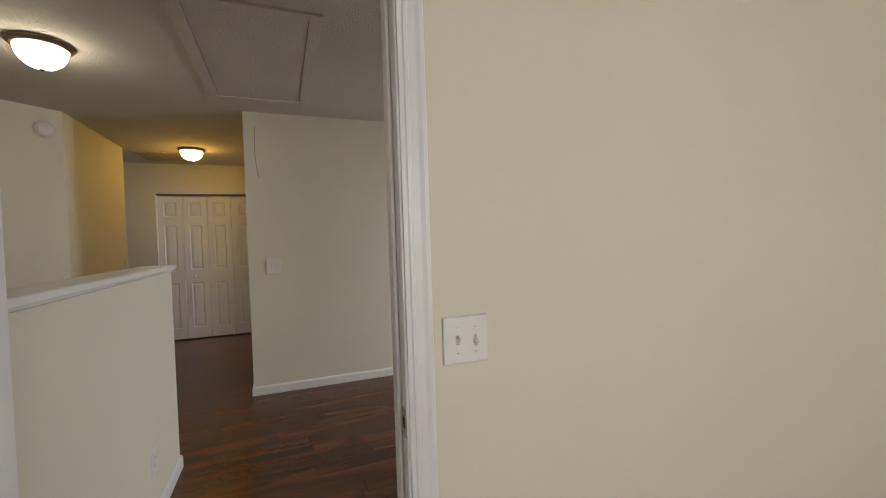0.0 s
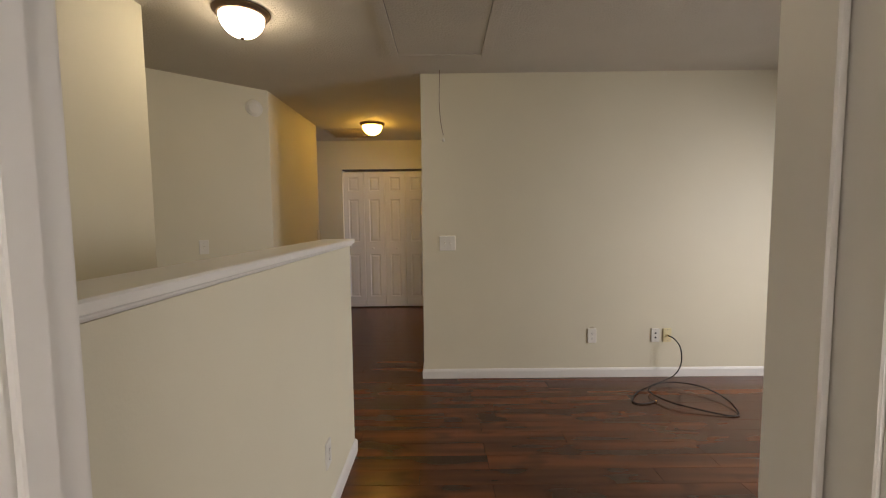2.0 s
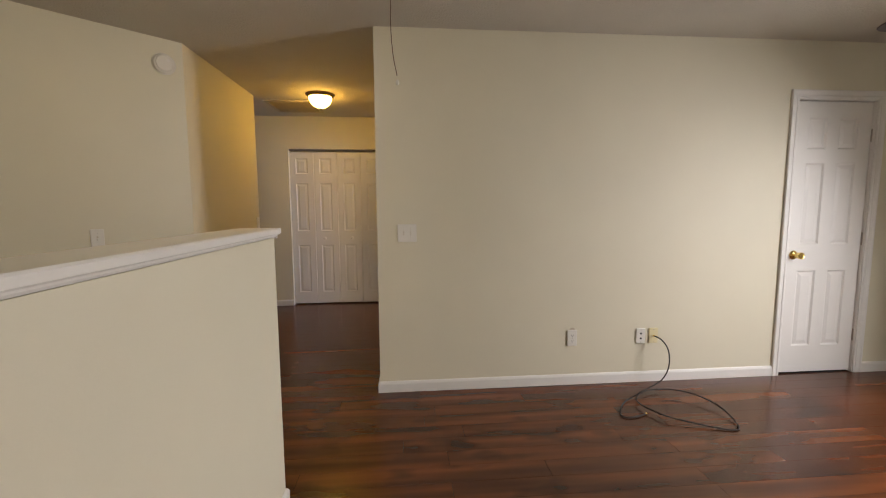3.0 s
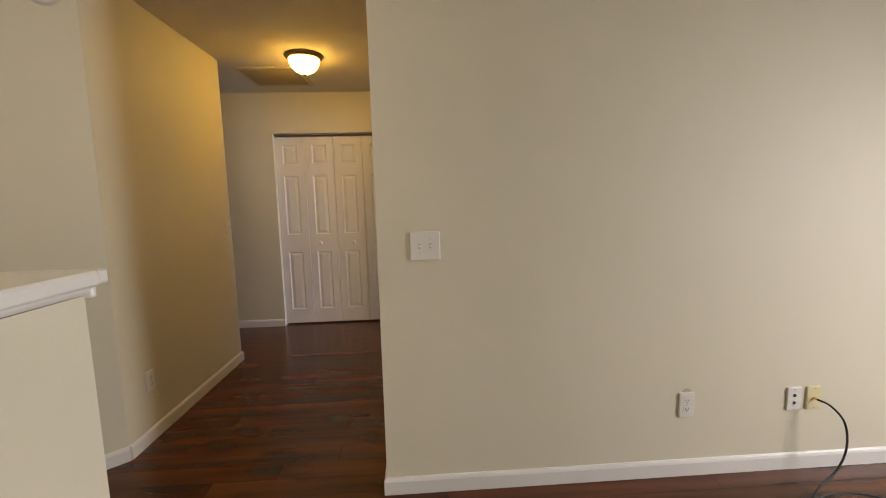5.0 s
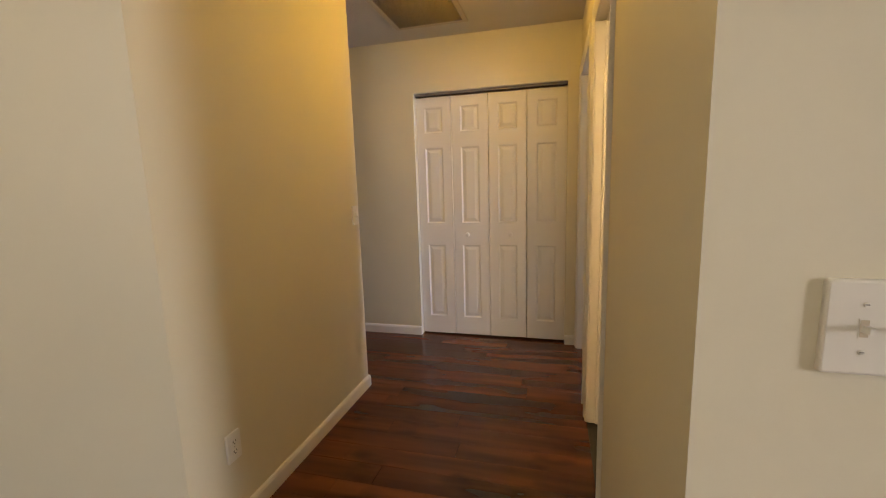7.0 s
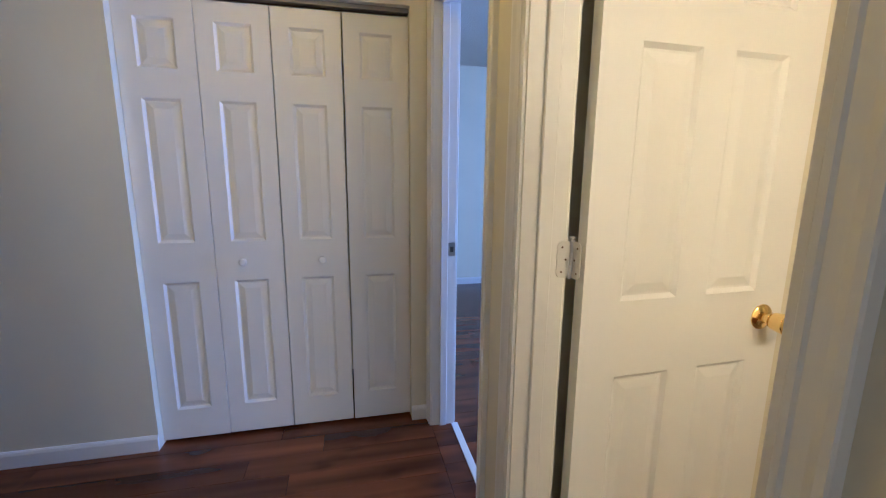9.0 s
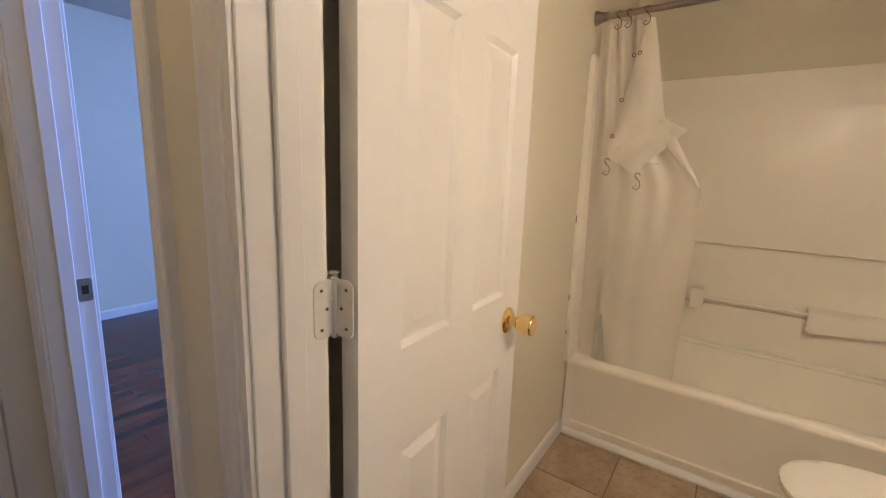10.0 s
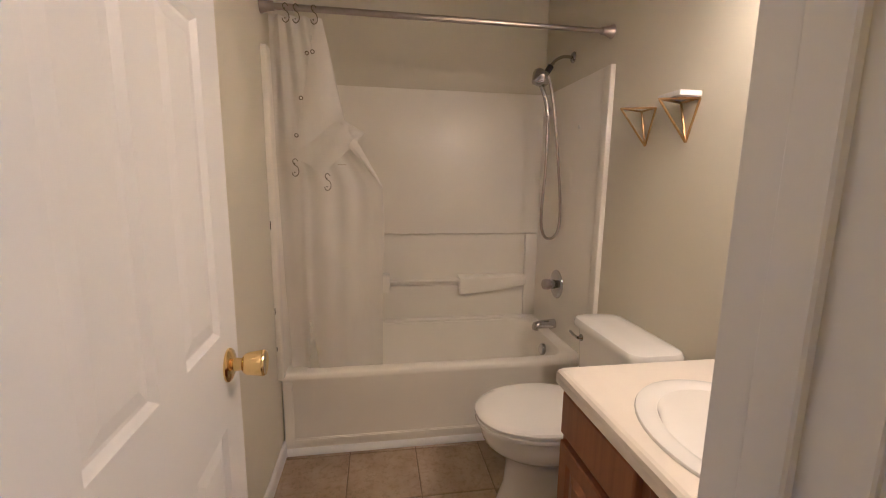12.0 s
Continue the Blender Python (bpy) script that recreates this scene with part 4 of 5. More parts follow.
rod = thing("shower_rod", "brushed nickel tension shower rod across the tub", "curtain rod", pose(0, 0, 0))
RX, RZ = 1.318, 1.992
part("tube", tube([(RX, BY0 + 0.02, RZ), (RX, 5.02, RZ)], 0.0110, 18, 1), NICKEL, rod, "", True)
part("tube", tube([(RX, 5.02, RZ), (RX, BY1 - 0.02, RZ)], 0.0130, 18, 1), NICKEL, rod, "", True)
for yy, s in ((BY0 + 0.001, 90), (BY1 - 0.001, -90)):
    part("end_cap", moved(lathe([(0.030, 0), (0.030, 0.004), (0.026, 0.012), (0.019, 0.032), (0.017, 0.052), (0.0135, 0.054)], 26), Matrix.Translation((RX, yy, RZ)) @ Matrix.Rotation(radians(-s), 4, 'X')), NICKEL, rod, "flared end cap", True)


def curtain_sheet():
    """The liner: bunched against the side wall, falling inside the tub, its free corner drooping."""
    bm = bmesh.new()
    rows, cols = 84, 110
    grid = []
    right = [(1.965, 5.665), (1.85, 5.640), (1.70, 5.610), (1.58, 5.585), (1.46, 5.555), (1.36, 5.470), (1.28, 5.420), (1.10, 5.418), (0.80, 5.425), (0.55, 5.428), (0.35, 5.430)]
    left = [(1.965, 5.872), (1.4, 5.878), (0.8, 5.872), (0.35, 5.862)]

    def along(table, z):
        for (z0, v0), (z1, v1) in zip(table, table[1:]):
            if z0 >= z >= z1:
                return v0 + (v1 - v0) * (z0 - z) / (z0 - z1)
        return table[-1][1]
    for i in range(rows + 1):
        z = 1.965 - (1.965 - 0.35) * i / rows
        yl, yr = along(left, z), along(right, z)
        row = []
        for j in range(cols + 1):
            s = j / cols
            spread = min(1.0, max(0.0, (1.75 - z) / 0.9))
            u_ = s + 0.05 * noise.noise(Vector((s * 2.0, z * 1.1, 2.7)))
            bunch = 0.017 * (1 - 0.75 * spread) * math.sin(u_ * 26 + 0.8 * math.sin(z * 1.7)) * (1 - 0.6 * s)
            broad = 0.026 * spread * noise.noise(Vector((u_ * 3.4, z * 0.55, 5.1))) + 0.010 * spread * math.sin(u_ * 9.5 + 0.6 * z)
            crease = -0.020 * spread * math.exp(-((s - 0.20 - 0.06 * (z - 0.4)) / 0.035) ** 2)
            fold = bunch + broad + crease
            lean = 0.075 * min(1.0, max(0.0, (1.95 - z) / 1.5))
            wob = 0.006 * noise.noise(Vector((s * 3, z * 2.5, 0.3)))
            row.append(bm.verts.new((RX + 0.018 + lean + fold + wob, yl + (yr - yl) * s, z)))
        grid.append(row)
    for a, b in zip(grid, grid[1:]):
        for j in range(cols):
            split = 0.69 - a[j].co.z
            if split > 0 and abs((j + 0.5) / cols - 0.235 - 0.07 * split) < 0.17 * split:
                continue
            bm.faces.new((a[j], a[j + 1], b[j + 1], b[j]))
    return bm


def sheet(corners, bulge, n=14, wave=0.0):
    """A soft quad of cloth between four corners, bulging towards the room."""
    bm = bmesh.new()
    a, b, c, d = [Vector(p) for p in corners]
    grid = []
    for i in range(n + 1):
        u = i / n
        row = []
        for j in range(n + 1):
            v = j / n
            p = (a * (1 - u) + b * u) * (1 - v) + (d * (1 - u) + c * u) * v
            p.x -= bulge * math.sin(math.pi * u) * math.sin(math.pi * v) + wave * math.sin(v * 9 + u * 4)
            p.z += 0.008 * noise.noise(Vector((u * 3, v * 3, bulge * 9)))
            row.append(bm.verts.new(p))
        grid.append(row)
    for r0, r1 in zip(grid, grid[1:]):
        for j in range(n):
            bm.faces.new((r0[j], r0[j + 1], r1[j + 1], r1[j]))
    return bm


cur = thing("shower_curtain", "translucent white vinyl shower liner, half unhooked and drooping", "shower curtain", pose(0, 0, 0))
c0 = part("liner", curtain_sheet(), CURTAIN, cur, "", True)
X1 = RX - 0.012
part("hem_flap", sheet([(X1 + 0.01, 5.690, 1.945), (X1 + 0.016, 5.660, 1.935), (X1 + 0.030, 5.590, 1.560), (X1 - 0.004, 5.795, 1.400)], 0.022, 14, 0.004), CURTAIN, cur, "folded-down top hem with eyelets", True)
part("fold", sheet([(X1 - 0.004, 5.795, 1.410), (X1 + 0.026, 5.592, 1.575), (X1 + 0.036, 5.500, 1.505), (X1 + 0.012, 5.680, 1.330)], 0.030, 14, 0.003), CURTAIN, cur, "drooping fold of the liner", True)
part("corner", sheet([(X1 + 0.024, 5.600, 1.552), (X1 + 0.026, 5.560, 1.548), (X1 + 0.032, 5.494, 1.511), (X1 + 0.020, 5.575, 1.470)], 0.010, 10, 0.001), CURTAIN, cur, "turned corner of the liner", True)
part("hem_strip", sheet([(X1 + 0.022, 5.588, 1.478), (X1 + 0.026, 5.538, 1.492), (X1 + 0.040, 5.424, 1.288), (X1 + 0.040, 5.428, 1.282)], 0.006, 12, 0.001), CURTAIN, cur, "stiff hem strip of the liner", True)


def ring_mesh(r, thick, n=22, sides=8):
    rings = []
    for k in range(n + 1):
        a = 2 * math.pi * k / n
        c = Vector((0, r * math.cos(a), r * math.sin(a)))
        d = c.normalized()
        rings.append([c + thick * (math.cos(2 * math.pi * q / sides) * d + math.sin(2 * math.pi * q / sides) * Vector((1, 0, 0))) for q in range(sides)])
    return loft(rings, False)


for yy, zz in ((5.722, 1.815), (5.752, 1.640), (5.776, 1.490), (5.700, 1.822)):
    e = part("eyelet", ring_mesh(0.0070, 0.0019), HOOK, cur, "metal eyelet", True)
    e.location = (X1 - 0.014, yy, zz)


def hook_mesh():
    return tube([(0, -0.012, 0.030), (0, 0.000, 0.042), (0, 0.012, 0.032), (0, 0.006, 0.014), (0, -0.008, 0.004), (0, -0.014, -0.012), (0, -0.012, -0.030), (0, 0.002, -0.042), (0, 0.014, -0.034), (0, 0.016, -0.024)], 0.0020, 8, 5)


first = thing("curtain_hook", "metal S-shaped curtain hook on the liner", "curtain hook", pose(X1 - 0.028, 5.782, 1.358), "curtain hooks")
part("wire", moved(hook_mesh(), Matrix.Scale(0.86, 4)), HOOK, first, "", True)
for bz in (0.016, -0.020):
    part("bead", moved(lathe([(0.0001, -0.004), (0.004, 0), (0.0001, 0.004)], 10), Matrix.Translation((0, 0.004, bz))), CHROME, first, "", True)
copy_thing(first, pose(X1 - 0.010, 5.655, 1.300, 0, 0, 8))
for yy, rz in ((5.800, 12), (5.760, -10), (5.690, 15)):
    copy_thing(first, pose(RX - 0.014, yy, RZ - 0.026, 0, 0, rz))

part("print", boxes((X1 - 0.030, X1 - 0.029, 5.575, 5.610, 1.372, 1.375)), GRILLE, cur, "faint printed line")
for zz, hh_ in ((1.115, 0.018), (0.735, 0.014), (0.560, 0.010)):
    part("caulk_mark", boxes((1.284, 1.289, BY1 - 0.0050, BY1 - 0.0030, zz - hh_, zz + hh_)), DARK, sur, "dark gap in the caulk")
part("screw_cover", moved(lathe([(0.010, 0), (0.009, 0.004), (0.0001, 0.005)], 16), Matrix.Translation((1.55, BY0 + 0.018, 1.60)) @ Matrix.Rotation(radians(-90), 4, 'X')), PLASTIC, sur, "white screw cover", True)

# shower fittings on the plumbing wall
sh = thing("hand_shower", "chrome hand shower on an arm with a hanging hose", "shower", pose(1.700, BY0, 1.985))
part("flange", moved(lathe([(0.030, 0), (0.030, 0.003), (0.024, 0.010), (0.012, 0.014)], 26), Matrix.Rotation(radians(-90), 4, 'X')), CHROME, sh, "", True)
part("arm", tube([(0, 0.004, 0), (0, 0.060, 0.000), (0, 0.105, -0.022), (0, 0.135, -0.060)], 0.0085, 14), CHROME, sh, "", True)
br = part("bracket", tube([(0, 0.130, -0.052), (0, 0.150, -0.085)], 0.017, 16, 1), BLACK, sh, "black swivel bracket", True)
part("holder", tube([(0, 0.146, -0.080), (0, 0.166, -0.118)], 0.015, 16, 1), CHROME, sh, "", True)
hd = Matrix.Translation((-0.010, 0.205, -0.128)) @ Matrix.Rotation(radians(58), 4, 'X') @ Matrix.Rotation(radians(14), 4, 'Y')
head = part("head", moved(lathe([(0.0001, -0.030), (0.014, -0.030), (0.024, -0.018), (0.044, 0.004), (0.053, 0.018), (0.052, 0.030), (0.046, 0.033), (0.0001, 0.034)], 30, False), hd), CHROME, sh, "round chrome spray head", True)
part("spray_face", moved(lathe([(0.0001, 0.034), (0.036, 0.034), (0.034, 0.037), (0.0001, 0.037)], 26, False), hd), NICKEL, head, "", True)
part("handle", tube([(-0.004, 0.190, -0.140), (0.0, 0.160, -0.195), (0.0, 0.140, -0.260), (0.0, 0.132, -0.310)], 0.0125, 14), CHROME, sh, "", True)
part("hose", tube([(0.0, 0.132, -0.305), (0.004, 0.128, -0.42), (-0.004, 0.130, -0.60), (-0.010, 0.144, -0.80), (-0.008, 0.140, -0.920), (0.0, 0.112, -0.985), (0.0, 0.068, -0.992), (0.006, 0.030, -0.940), (0.008, 0.026, -0.80), (0.006, 0.055, -0.55), (0.004, 0.092, -0.30), (0.006, 0.118, -0.17), (0.004, 0.140, -0.105)], 0.0080, 12, 8), NICKEL, sh, "ribbed metal hose", True)

valve = thing("shower_valve", "round chrome shower valve with a clear knob", "shower valve", pose(1.710, BY0 + 0.018, 0.715))
rot = Matrix.Rotation(radians(-90), 4, 'X')
part("escutcheon", moved(lathe([(0.0001, 0), (0.085, 0), (0.084, 0.004), (0.070, 0.010), (0.035, 0.014), (0.028, 0.016), (0.026, 0.040), (0.0001, 0.040)], 40, False), rot), CHROME, valve, "", True)
part("knob", moved(lathe([(0.018, 0.038), (0.030, 0.044), (0.033, 0.060), (0.031, 0.078), (0.024, 0.086), (0.0001, 0.087)], 12), rot), NICKEL, valve, "faceted clear knob")
sp = thing("tub_spout", "chrome tub spout on the surround", "tub spout", pose(1.710, BY0 + 0.018, 0.470))
rings = []
for y, rx, rz, dz in ((0.0, 0.029, 0.029, 0), (0.02, 0.028, 0.028, 0), (0.07, 0.026, 0.025, -0.002), (0.11, 0.024, 0.023, -0.006), (0.128, 0.022, 0.024, -0.012), (0.134, 0.017, 0.018, -0.016)):
    rings.append([(rx * math.cos(2 * math.pi * k / 22), y, dz + rz * math.sin(2 * math.pi * k / 22)) for k in range(22)])
part("body", loft(rings), CHROME, sp, "", True)
part("outlet", moved(lathe([(0.013, -0.034), (0.016, -0.012)], 16), Matrix.Translation((0, 0.112, -0.004))), CHROME, sp, "", True)


# toilet
toilet = thing("toilet", "white porcelain toilet with the lid down", "toilet", pose(0.890, BY0, 0))


def bowl_ring(z, yb, yf, w, n=44):
    """Egg-shaped ring from yb (back) to yf (front), w half-width."""
    pts = []
    yc = yb + (yf - yb) * 0.48
    for k in range(n):
        a = 2 * math.pi * k / n
        c, s = math.cos(a), math.sin(a)
        y = yc + (yf - yc) * s if s > 0 else yc + (yc - yb) * s
        x = w * math.copysign(abs(c) ** 0.9, c)
        pts.append((x, y, z))
    return pts


part("bowl", loft([bowl_ring(0.002, 0.18, 0.602, 0.126), bowl_ring(0.03, 0.185, 0.594, 0.120), bowl_ring(0.10, 0.20, 0.572, 0.108), bowl_ring(0.19, 0.205, 0.566, 0.106), bowl_ring(0.240, 0.21, 0.576, 0.118), bowl_ring(0.270, 0.21, 0.606, 0.146), bowl_ring(0.295, 0.205, 0.645, 0.174), bowl_ring(0.315, 0.20, 0.664, 0.184), bowl_ring(0.345, 0.20, 0.674, 0.187), bowl_ring(0.383, 0.20, 0.678, 0.187), bowl_ring(0.388, 0.20, 0.672, 0.180)]), PORCELAIN, toilet, "", True)
part("trapway", loft([[(x * s, y, z) for x, z in ((-0.10, 0.002), (0.10, 0.002), (0.105, 0.12), (0.10, 0.26), (0.06, 0.33), (-0.06, 0.33), (-0.10, 0.26), (-0.105, 0.12))] for y, s in ((0.06, 0.85), (0.12, 1.0), (0.25, 1.0), (0.33, 0.8))]), PORCELAIN, toilet, "", True)
for s in (-1, 1):
    part("bolt_cap", moved(lathe([(0.014, 0), (0.013, 0.012), (0.0001, 0.018)], 16), Matrix.Translation((s * 0.105, 0.30, 0.03))), PLASTIC, toilet, "", True)
part("seat", loft([bowl_ring(0.389, 0.195, 0.690, 0.190), bowl_ring(0.392, 0.190, 0.696, 0.195), bowl_ring(0.404, 0.190, 0.696, 0.195), bowl_ring(0.407, 0.195, 0.690, 0.190)]), PORCELAIN, toilet, "white plastic seat", True)
part("lid", loft([bowl_ring(0.410, 0.190, 0.690, 0.190), bowl_ring(0.413, 0.185, 0.697, 0.196), bowl_ring(0.423, 0.185, 0.697, 0.196), bowl_ring(0.430, 0.190, 0.690, 0.190), bowl_ring(0.4335, 0.21, 0.660, 0.165), bowl_ring(0.4345, 0.27, 0.58, 0.10)]), PORCELAIN, toilet, "white closed lid", True)
part("deck", boxes((-0.17, 0.17, 0.03, 0.25, 0.30, 0.385), bevel=0.02, segments=3), PORCELAIN, toilet, "", True)
tk = []
for z, hxk, yf in ((0.386, 0.195, 0.185), (0.40, 0.200, 0.192), (0.55, 0.212, 0.200), (0.692, 0.218, 0.206)):
    tk.append(rounded_rect(-0.02, (0.018 + yf) / 2, hxk, (yf - 0.018) / 2, 0.045, z))
part("tank", loft(tk), PORCELAIN, toilet, "", True)
lid = [rounded_rect(-0.02, 0.115, hxk, hyk, r, z) for z, hxk, hyk, r in ((0.693, 0.224, 0.099, 0.045), (0.699, 0.234, 0.108, 0.050), (0.718, 0.235, 0.109, 0.050), (0.732, 0.228, 0.102, 0.048), (0.739, 0.207, 0.082, 0.044), (0.741, 0.15, 0.04, 0.03))]
part("tank_lid", loft(lid), PORCELAIN, toilet, "white porcelain tank lid", True)
lv = part("lever_base", moved(lathe([(0.014, 0), (0.014, 0.006), (0.009, 0.012), (0.007, 0.018)], 18), Matrix.Translation((0.135, 0.205, 0.655)) @ Matrix.Rotation(radians(-90), 4, 'X')), CHROME, toilet, "chrome flush lever", True)
part("lever", tube([(0.135, 0.224, 0.655), (0.157, 0.228, 0.657), (0.195, 0.230, 0.663)], 0.006, 12), CHROME, lv, "", True)

# vanity with sink
VX0, VX1, VF = BX0 + 0.004, 0.490, 4.912
van = thing("vanity_cabinet", "medium oak vanity cabinet with panelled doors", "vanity", pose(0, 0, 0))
part("carcass", boxes((VX0, VX0 + 0.018, BY0 + 0.003, VF, 0.10, 0.752), (VX1 - 0.018, VX1, BY0 + 0.003, VF, 0.10, 0.752), (VX0 + 0.018, VX1 - 0.018, VF - 0.020, VF, 0.10, 0.752),
                      (VX0 + 0.018, VX1 - 0.018, BY0 + 0.003, BY0 + 0.010, 0.10, 0.752), (VX0 + 0.018, VX1 - 0.018, BY0 + 0.010, VF - 0.020, 0.10, 0.118)), OAK, van)
part("toe_kick", boxes((VX0, VX1, BY0 + 0.003, VF - 0.07, 0.002, 0.10)), OAK, van, "recessed toe kick")


def cabinet_front(x0, x1, z0, z1, name, raised=True):
    w, h = x1 - x0, z1 - z0
    rings = []
    prof = [(0.0, 0.0), (0.0, 0.016), (0.003, 0.019), (0.006, 0.020)]
    if raised:
        prof += [(0.046, 0.020), (0.050, 0.016), (0.056, 0.012), (0.060, 0.012), (0.085, 0.018)]
    for ins, dep in prof:
        rings.append([(x0 + w / 2 + sx_ * (w / 2 - ins), VF + dep, z0 + h / 2 + sz * (h / 2 - ins)) for sx_, sz in ((-1, -1), (1, -1), (1, 1), (-1, 1))])
    return part(name, loft(rings), OAK, van)


mid = (VX0 + VX1) / 2
cabinet_front(mid + 0.022, VX1 - 0.018, 0.600, 0.728, "drawer_front", False)
cabinet_front(VX0 + 0.018, mid - 0.022, 0.600, 0.728, "drawer_front", False)
cabinet_front(mid + 0.022, VX1 - 0.018, 0.125, 0.575, "door")
cabinet_front(VX0 + 0.018, mid - 0.022, 0.125, 0.575, "door")
ctop = thing("countertop", "cream cultured-marble vanity top with rounded edge", "countertop", pose(0, 0, 0))


def dense(ring):
    """The same ring with extra points along its long straight sides."""
    pts = [Vector(p) for p in ring]
    res = []
    for p, q in zip(pts, pts[1:] + pts[:1]):
        n = 14 if (q - p).length > 0.05 else 1
        res += [p.lerp(q, k / n) for k in range(n)]
    return res


cring = []
SX, SY = 0.120, 4.672
for ins, z in ((0.0, 0.738), (-0.004, 0.742), (-0.004, 0.764), (-0.001, 0.775), (0.006, 0.782), (0.014, 0.785)):
    cring.append(rounded_rect((VX0 + VX1 + 0.016) / 2, (BY0 + 0.003 + 4.938) / 2, (VX1 + 0.016 - VX0) / 2 - ins, (4.938 - BY0 - 0.003) / 2 - ins, 0.014, z))
slab = loft([dense(r) for r in cring], False)
slab.faces.ensure_lookup_table()
vs = [v for v in slab.verts if abs(v.co.z - 0.785) < 1e-5]
outer = sorted(vs, key=lambda v: math.atan2(v.co.y - SY, v.co.x - SX))
n_o = len(outer)
inner = [slab.verts.new((SX + 0.225 * math.cos(math.atan2(v.co.y - SY, v.co.x - SX)), SY + 0.185 * math.sin(math.atan2(v.co.y - SY, v.co.x - SX)), 0.785)) for v in outer]
for k in range(n_o):
    slab.faces.new((outer[k], outer[(k + 1) % n_o], inner[(k + 1) % n_o], inner[k]))
part("slab", slab, COUNTER, ctop)
sink = thing("sink", "white oval drop-in porcelain sink", "sink", pose(SX, SY, 0.786))
srings = [oval(0, 0, rx, ry, z, 48) for rx, ry, z in ((0.257, 0.217, -0.002), (0.2575, 0.2175, 0.002), (0.255, 0.215, 0.006), (0.248, 0.208, 0.008), (0.222, 0.182, 0.0075), (0.208, 0.168, 0.002), (0.200, 0.160, -0.015), (0.182, 0.145, -0.070), (0.145, 0.115, -0.115), (0.085, 0.068, -0.138), (0.024, 0.024, -0.143))]
part("basin", loft(srings, False), PORCELAIN, sink, "", True)
part("drain", moved(lathe([(0.022, 0), (0.021, 0.003), (0.012, 0.002), (0.0001, 0.001)], 20), Matrix.Translation((0, 0, -0.142))), CHROME, sink, "chrome drain", True)


# wire shelf brackets and the small board
def bracket(label, m):
    top = thing("shelf_bracket", label, "shelf bracket", m, "gold wire brackets")
    A, B, C, P = (0.045, 0.0, 0.0), (-0.045, 0.0, 0.0), (0.0, 0.118, 0.0), (0.0, 0.002, -0.140)
    for p, q in ((A, B), (B, C), (C, A), (A, P), (B, P), (C, P)):
        off = 0.004
        part("wire", tube([(p[0], p[1] + off, p[2]), (q[0], q[1] + off, q[2])], 0.0040, 8, 1), GOLD, top, "", True)
    return top


b1 = bracket("gold wire tetrahedron shelf bracket on the bathroom wall", pose(1.000, BY0, 1.600))
b2 = copy_thing(b1, pose(0.775, BY0, 1.595))
board = thing("shelf_board", "short white shelf board resting on a gold bracket", "shelf", pose(0.775, BY0, 1.6))
part("board", boxes((-0.055, 0.055, 0.006, 0.088, 0.0, 0.017), bevel=0.002), TRIM, board)


# ---- floors: separate planks and tiles ----
PW = 0.127


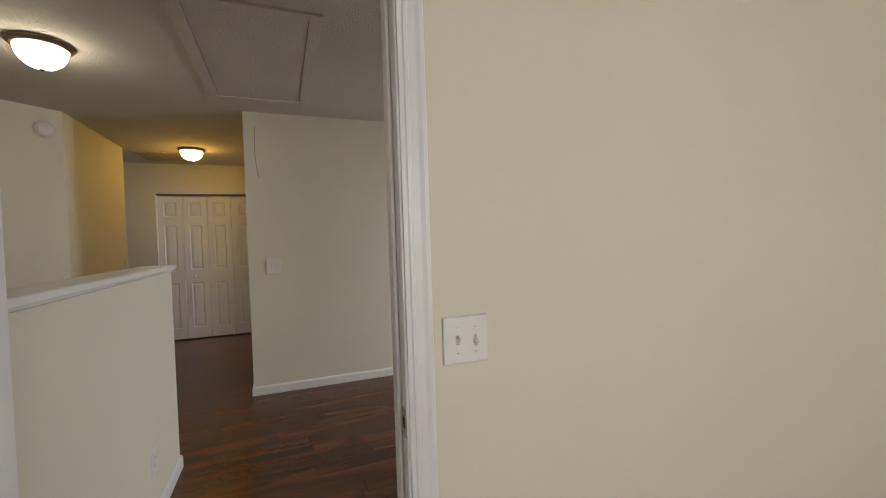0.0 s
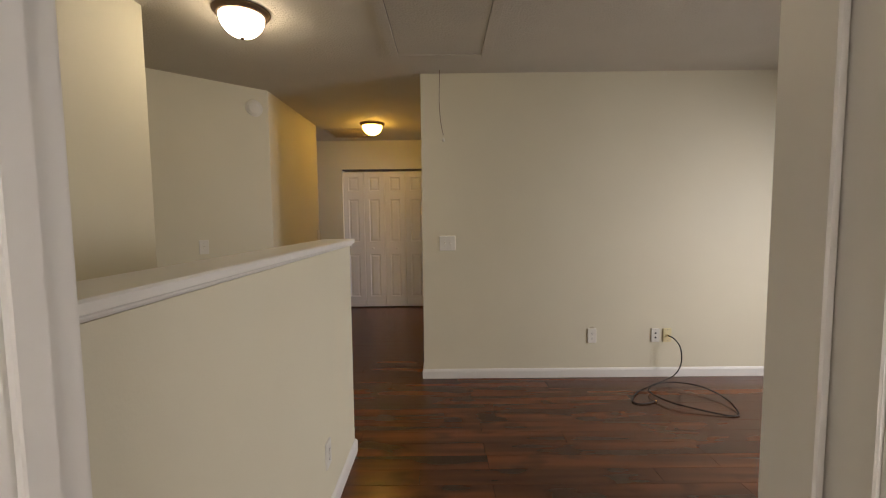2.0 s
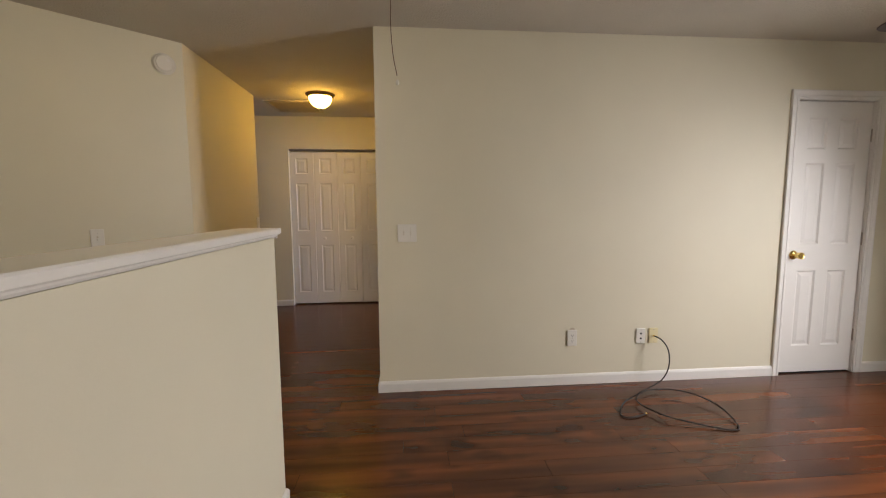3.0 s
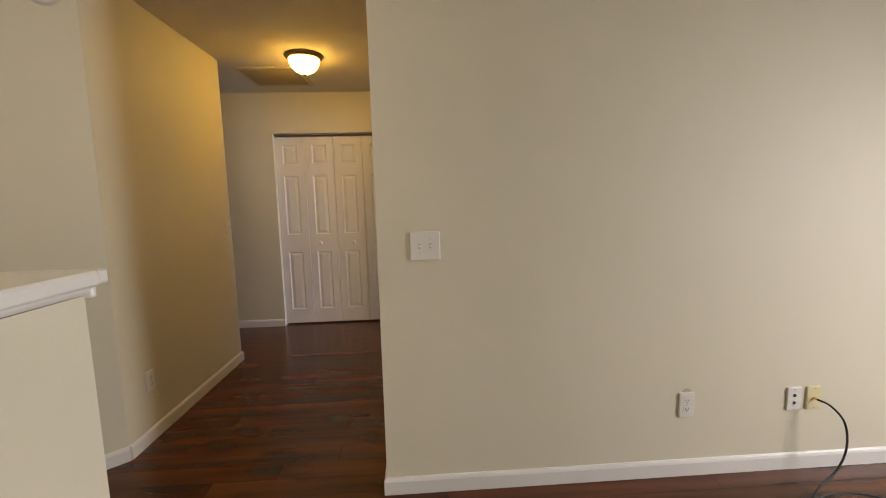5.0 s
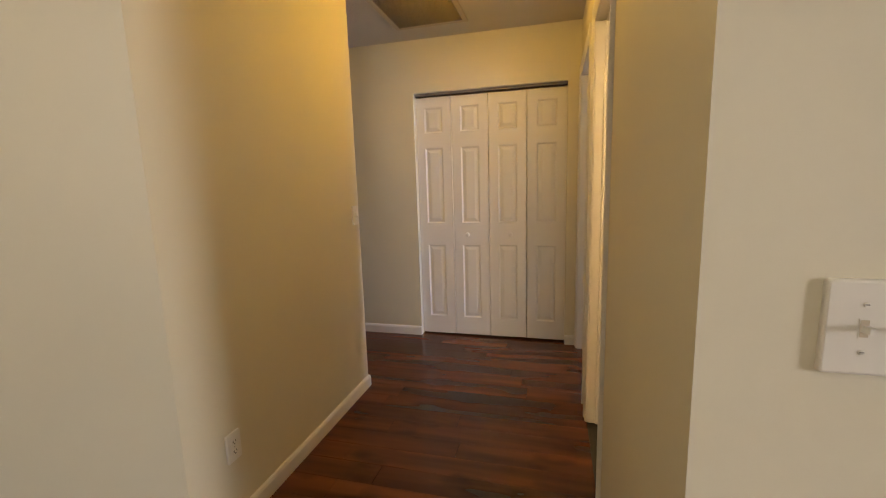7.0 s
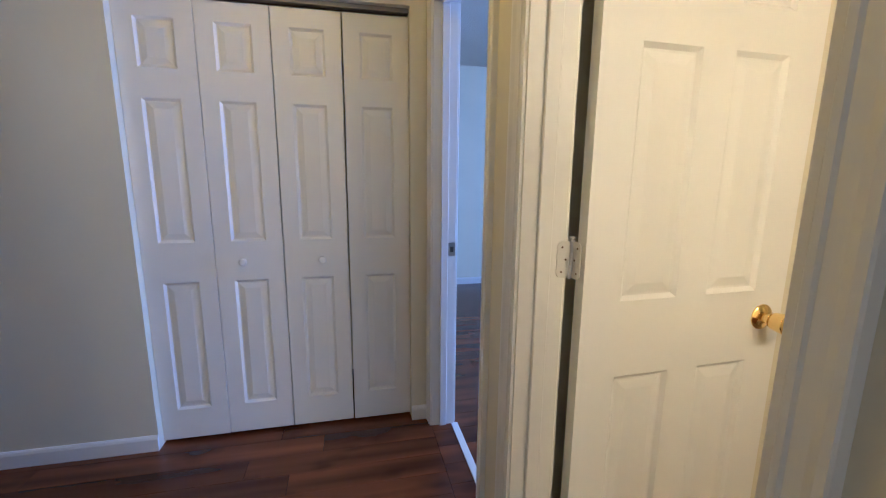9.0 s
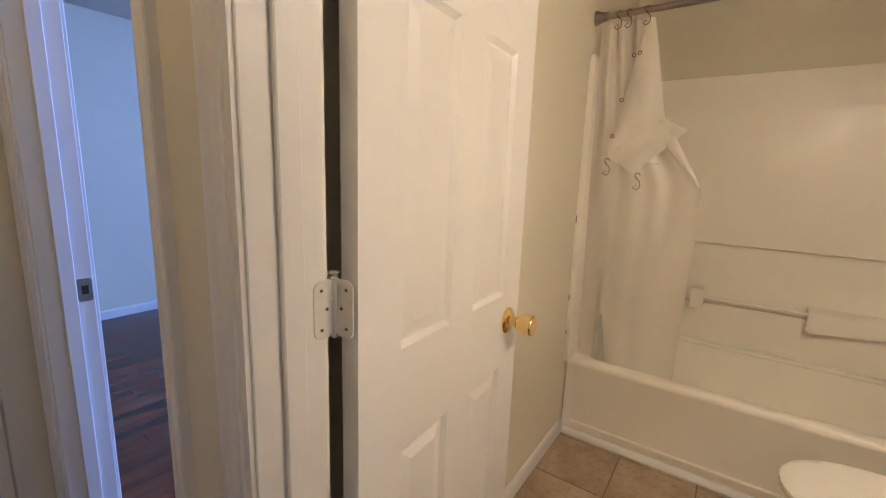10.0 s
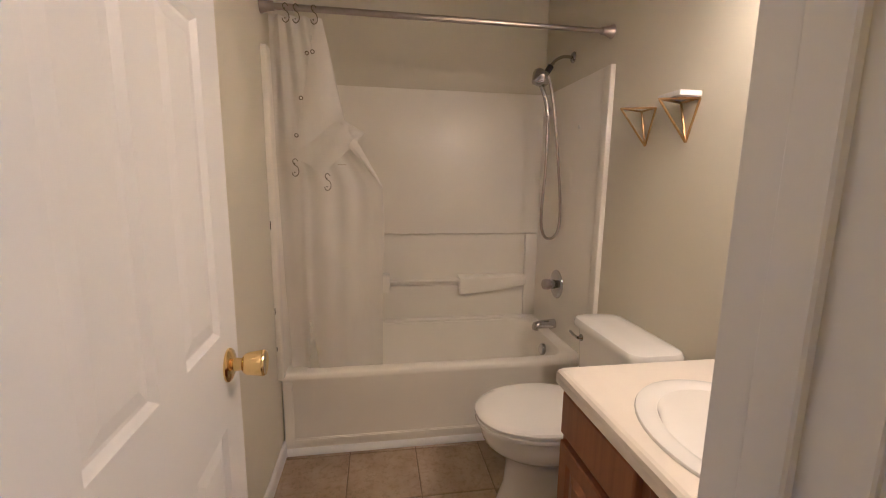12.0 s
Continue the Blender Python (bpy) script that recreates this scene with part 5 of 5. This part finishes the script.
def lay_planks(span, y0, y1, seed):
    """Rows of planks along x; span(y, y_next) gives where a row starts and ends."""
    rng = random.Random(seed)
    meshes = {}
    y = y0
    while y < y1 - 0.005:
        w = min(PW, y1 - y)
        x0, x1 = span(y, y + w)
        x = x0 - rng.uniform(0.0, 1.0)
        while x < x1:
            ln = 1.215
            a, b = max(x, x0), min(x + ln, x1)
            x += ln
            if b - a < 0.02:
                continue
            key = (round(b - a, 3), round(w, 3))
            if key not in meshes:
                bm = bmesh.new()
                g, ch = 0.0007, 0.0003
                top = [bm.verts.new(p) for p in ((g + ch, g + ch, 0), (b - a - g - ch, g + ch, 0), (b - a - g - ch, w - g - ch, 0), (g + ch, w - g - ch, 0))]
                mid_ = [bm.verts.new(p) for p in ((g, g, -0.0006), (b - a - g, g, -0.0006), (b - a - g, w - g, -0.0006), (g, w - g, -0.0006))]
                low = [bm.verts.new(p) for p in ((g, g, -0.011), (b - a - g, g, -0.011), (b - a - g, w - g, -0.011), (g, w - g, -0.011))]
                bm.faces.new(top)
                for q0, q1 in ((top, mid_), (mid_, low)):
                    for k in range(4):
                        bm.faces.new((q0[k], q1[k], q1[(k + 1) % 4], q0[(k + 1) % 4]))
                bmesh.ops.recalc_face_normals(bm, faces=bm.faces)
                me = bpy.data.meshes.new("plank")
                bm.to_mesh(me)
                bm.free()
                me.materials.append(PLANK)
                meshes[key] = me
            ob = new("plank", meshes[key])
            ob.parent = floor
            ob.location = (a, y, 0)
        y += w


def living_span(ya, yb):
    if yb < 3.10:
        return -0.730, EAST_X
    if ya < LIVING_Y:
        return -1.79, EAST_X
    return -3.06, HALL_X


lay_planks(living_span, 1.265, CLOSET_Y + 0.11, 3)
lay_planks(lambda ya, yb: (2.815, EAST_X), -1.0, 1.265, 8)
lay_planks(lambda ya, yb: (HALL_X, 2.86), 6.012, 9.50, 6)
lay_planks(lambda ya, yb: (-1.785, 2.70), -0.62, 1.265, 7)
structure("floor_rest", boxes((-1.785, 2.70, -2.6, -0.62, -0.011, -0.001)), PLANK, "dark laminate floor of the bedroom", "floor")
structure("floor_stair", boxes((-3.3, -0.846, 1.266, 3.09, -0.011, -0.002)), PLANK, "dark floor beside the stairwell", "floor")
structure("threshold", boxes((HALL_X + T - 0.012, HALL_X + T + 0.022, 6.03, 6.815, 0.001, 0.006), bevel=0.002), TRIM, "pale threshold strip under the back bedroom door", "threshold")

floor_bath = structure("floor_bath", boxes((BX0 - 0.03, BX1, BY0, BY1, -0.0118, -0.0025)), GROUT, "brown mottled ceramic tile floor", "floor")
TS = 0.317
tile_mesh = {}
for i in range(-2, 8):
    for j in range(-1, 6):
        a, b = 1.304 - (7 - i) * TS + 0.0, 1.304 - (6 - i) * TS
        c, d = 4.640 + (j - 1) * TS, 4.640 + j * TS
        a, b, c, d = max(a, BX0 - 0.02), min(b, TUB_X + 0.02), max(c, BY0), min(d, BY1)
        if b - a < 0.03 or d - c < 0.03:
            continue
        key = (round(b - a, 3), round(d - c, 3))
        if key not in tile_mesh:
            tb = boxes((0.0025, b - a - 0.0025, 0.0025, d - c - 0.0025, -0.008, 0.0015), bevel=0.0018, segments=1)
            bmesh.ops.recalc_face_normals(tb, faces=tb.faces)
            me = bpy.data.meshes.new("tile")
            tb.to_mesh(me)
            tb.free()
            me.materials.append(TILE)
            tile_mesh[key] = me
        ob = new("tile", tile_mesh[key])
        ob.parent = floor_bath
        ob.location = (a, c, 0)
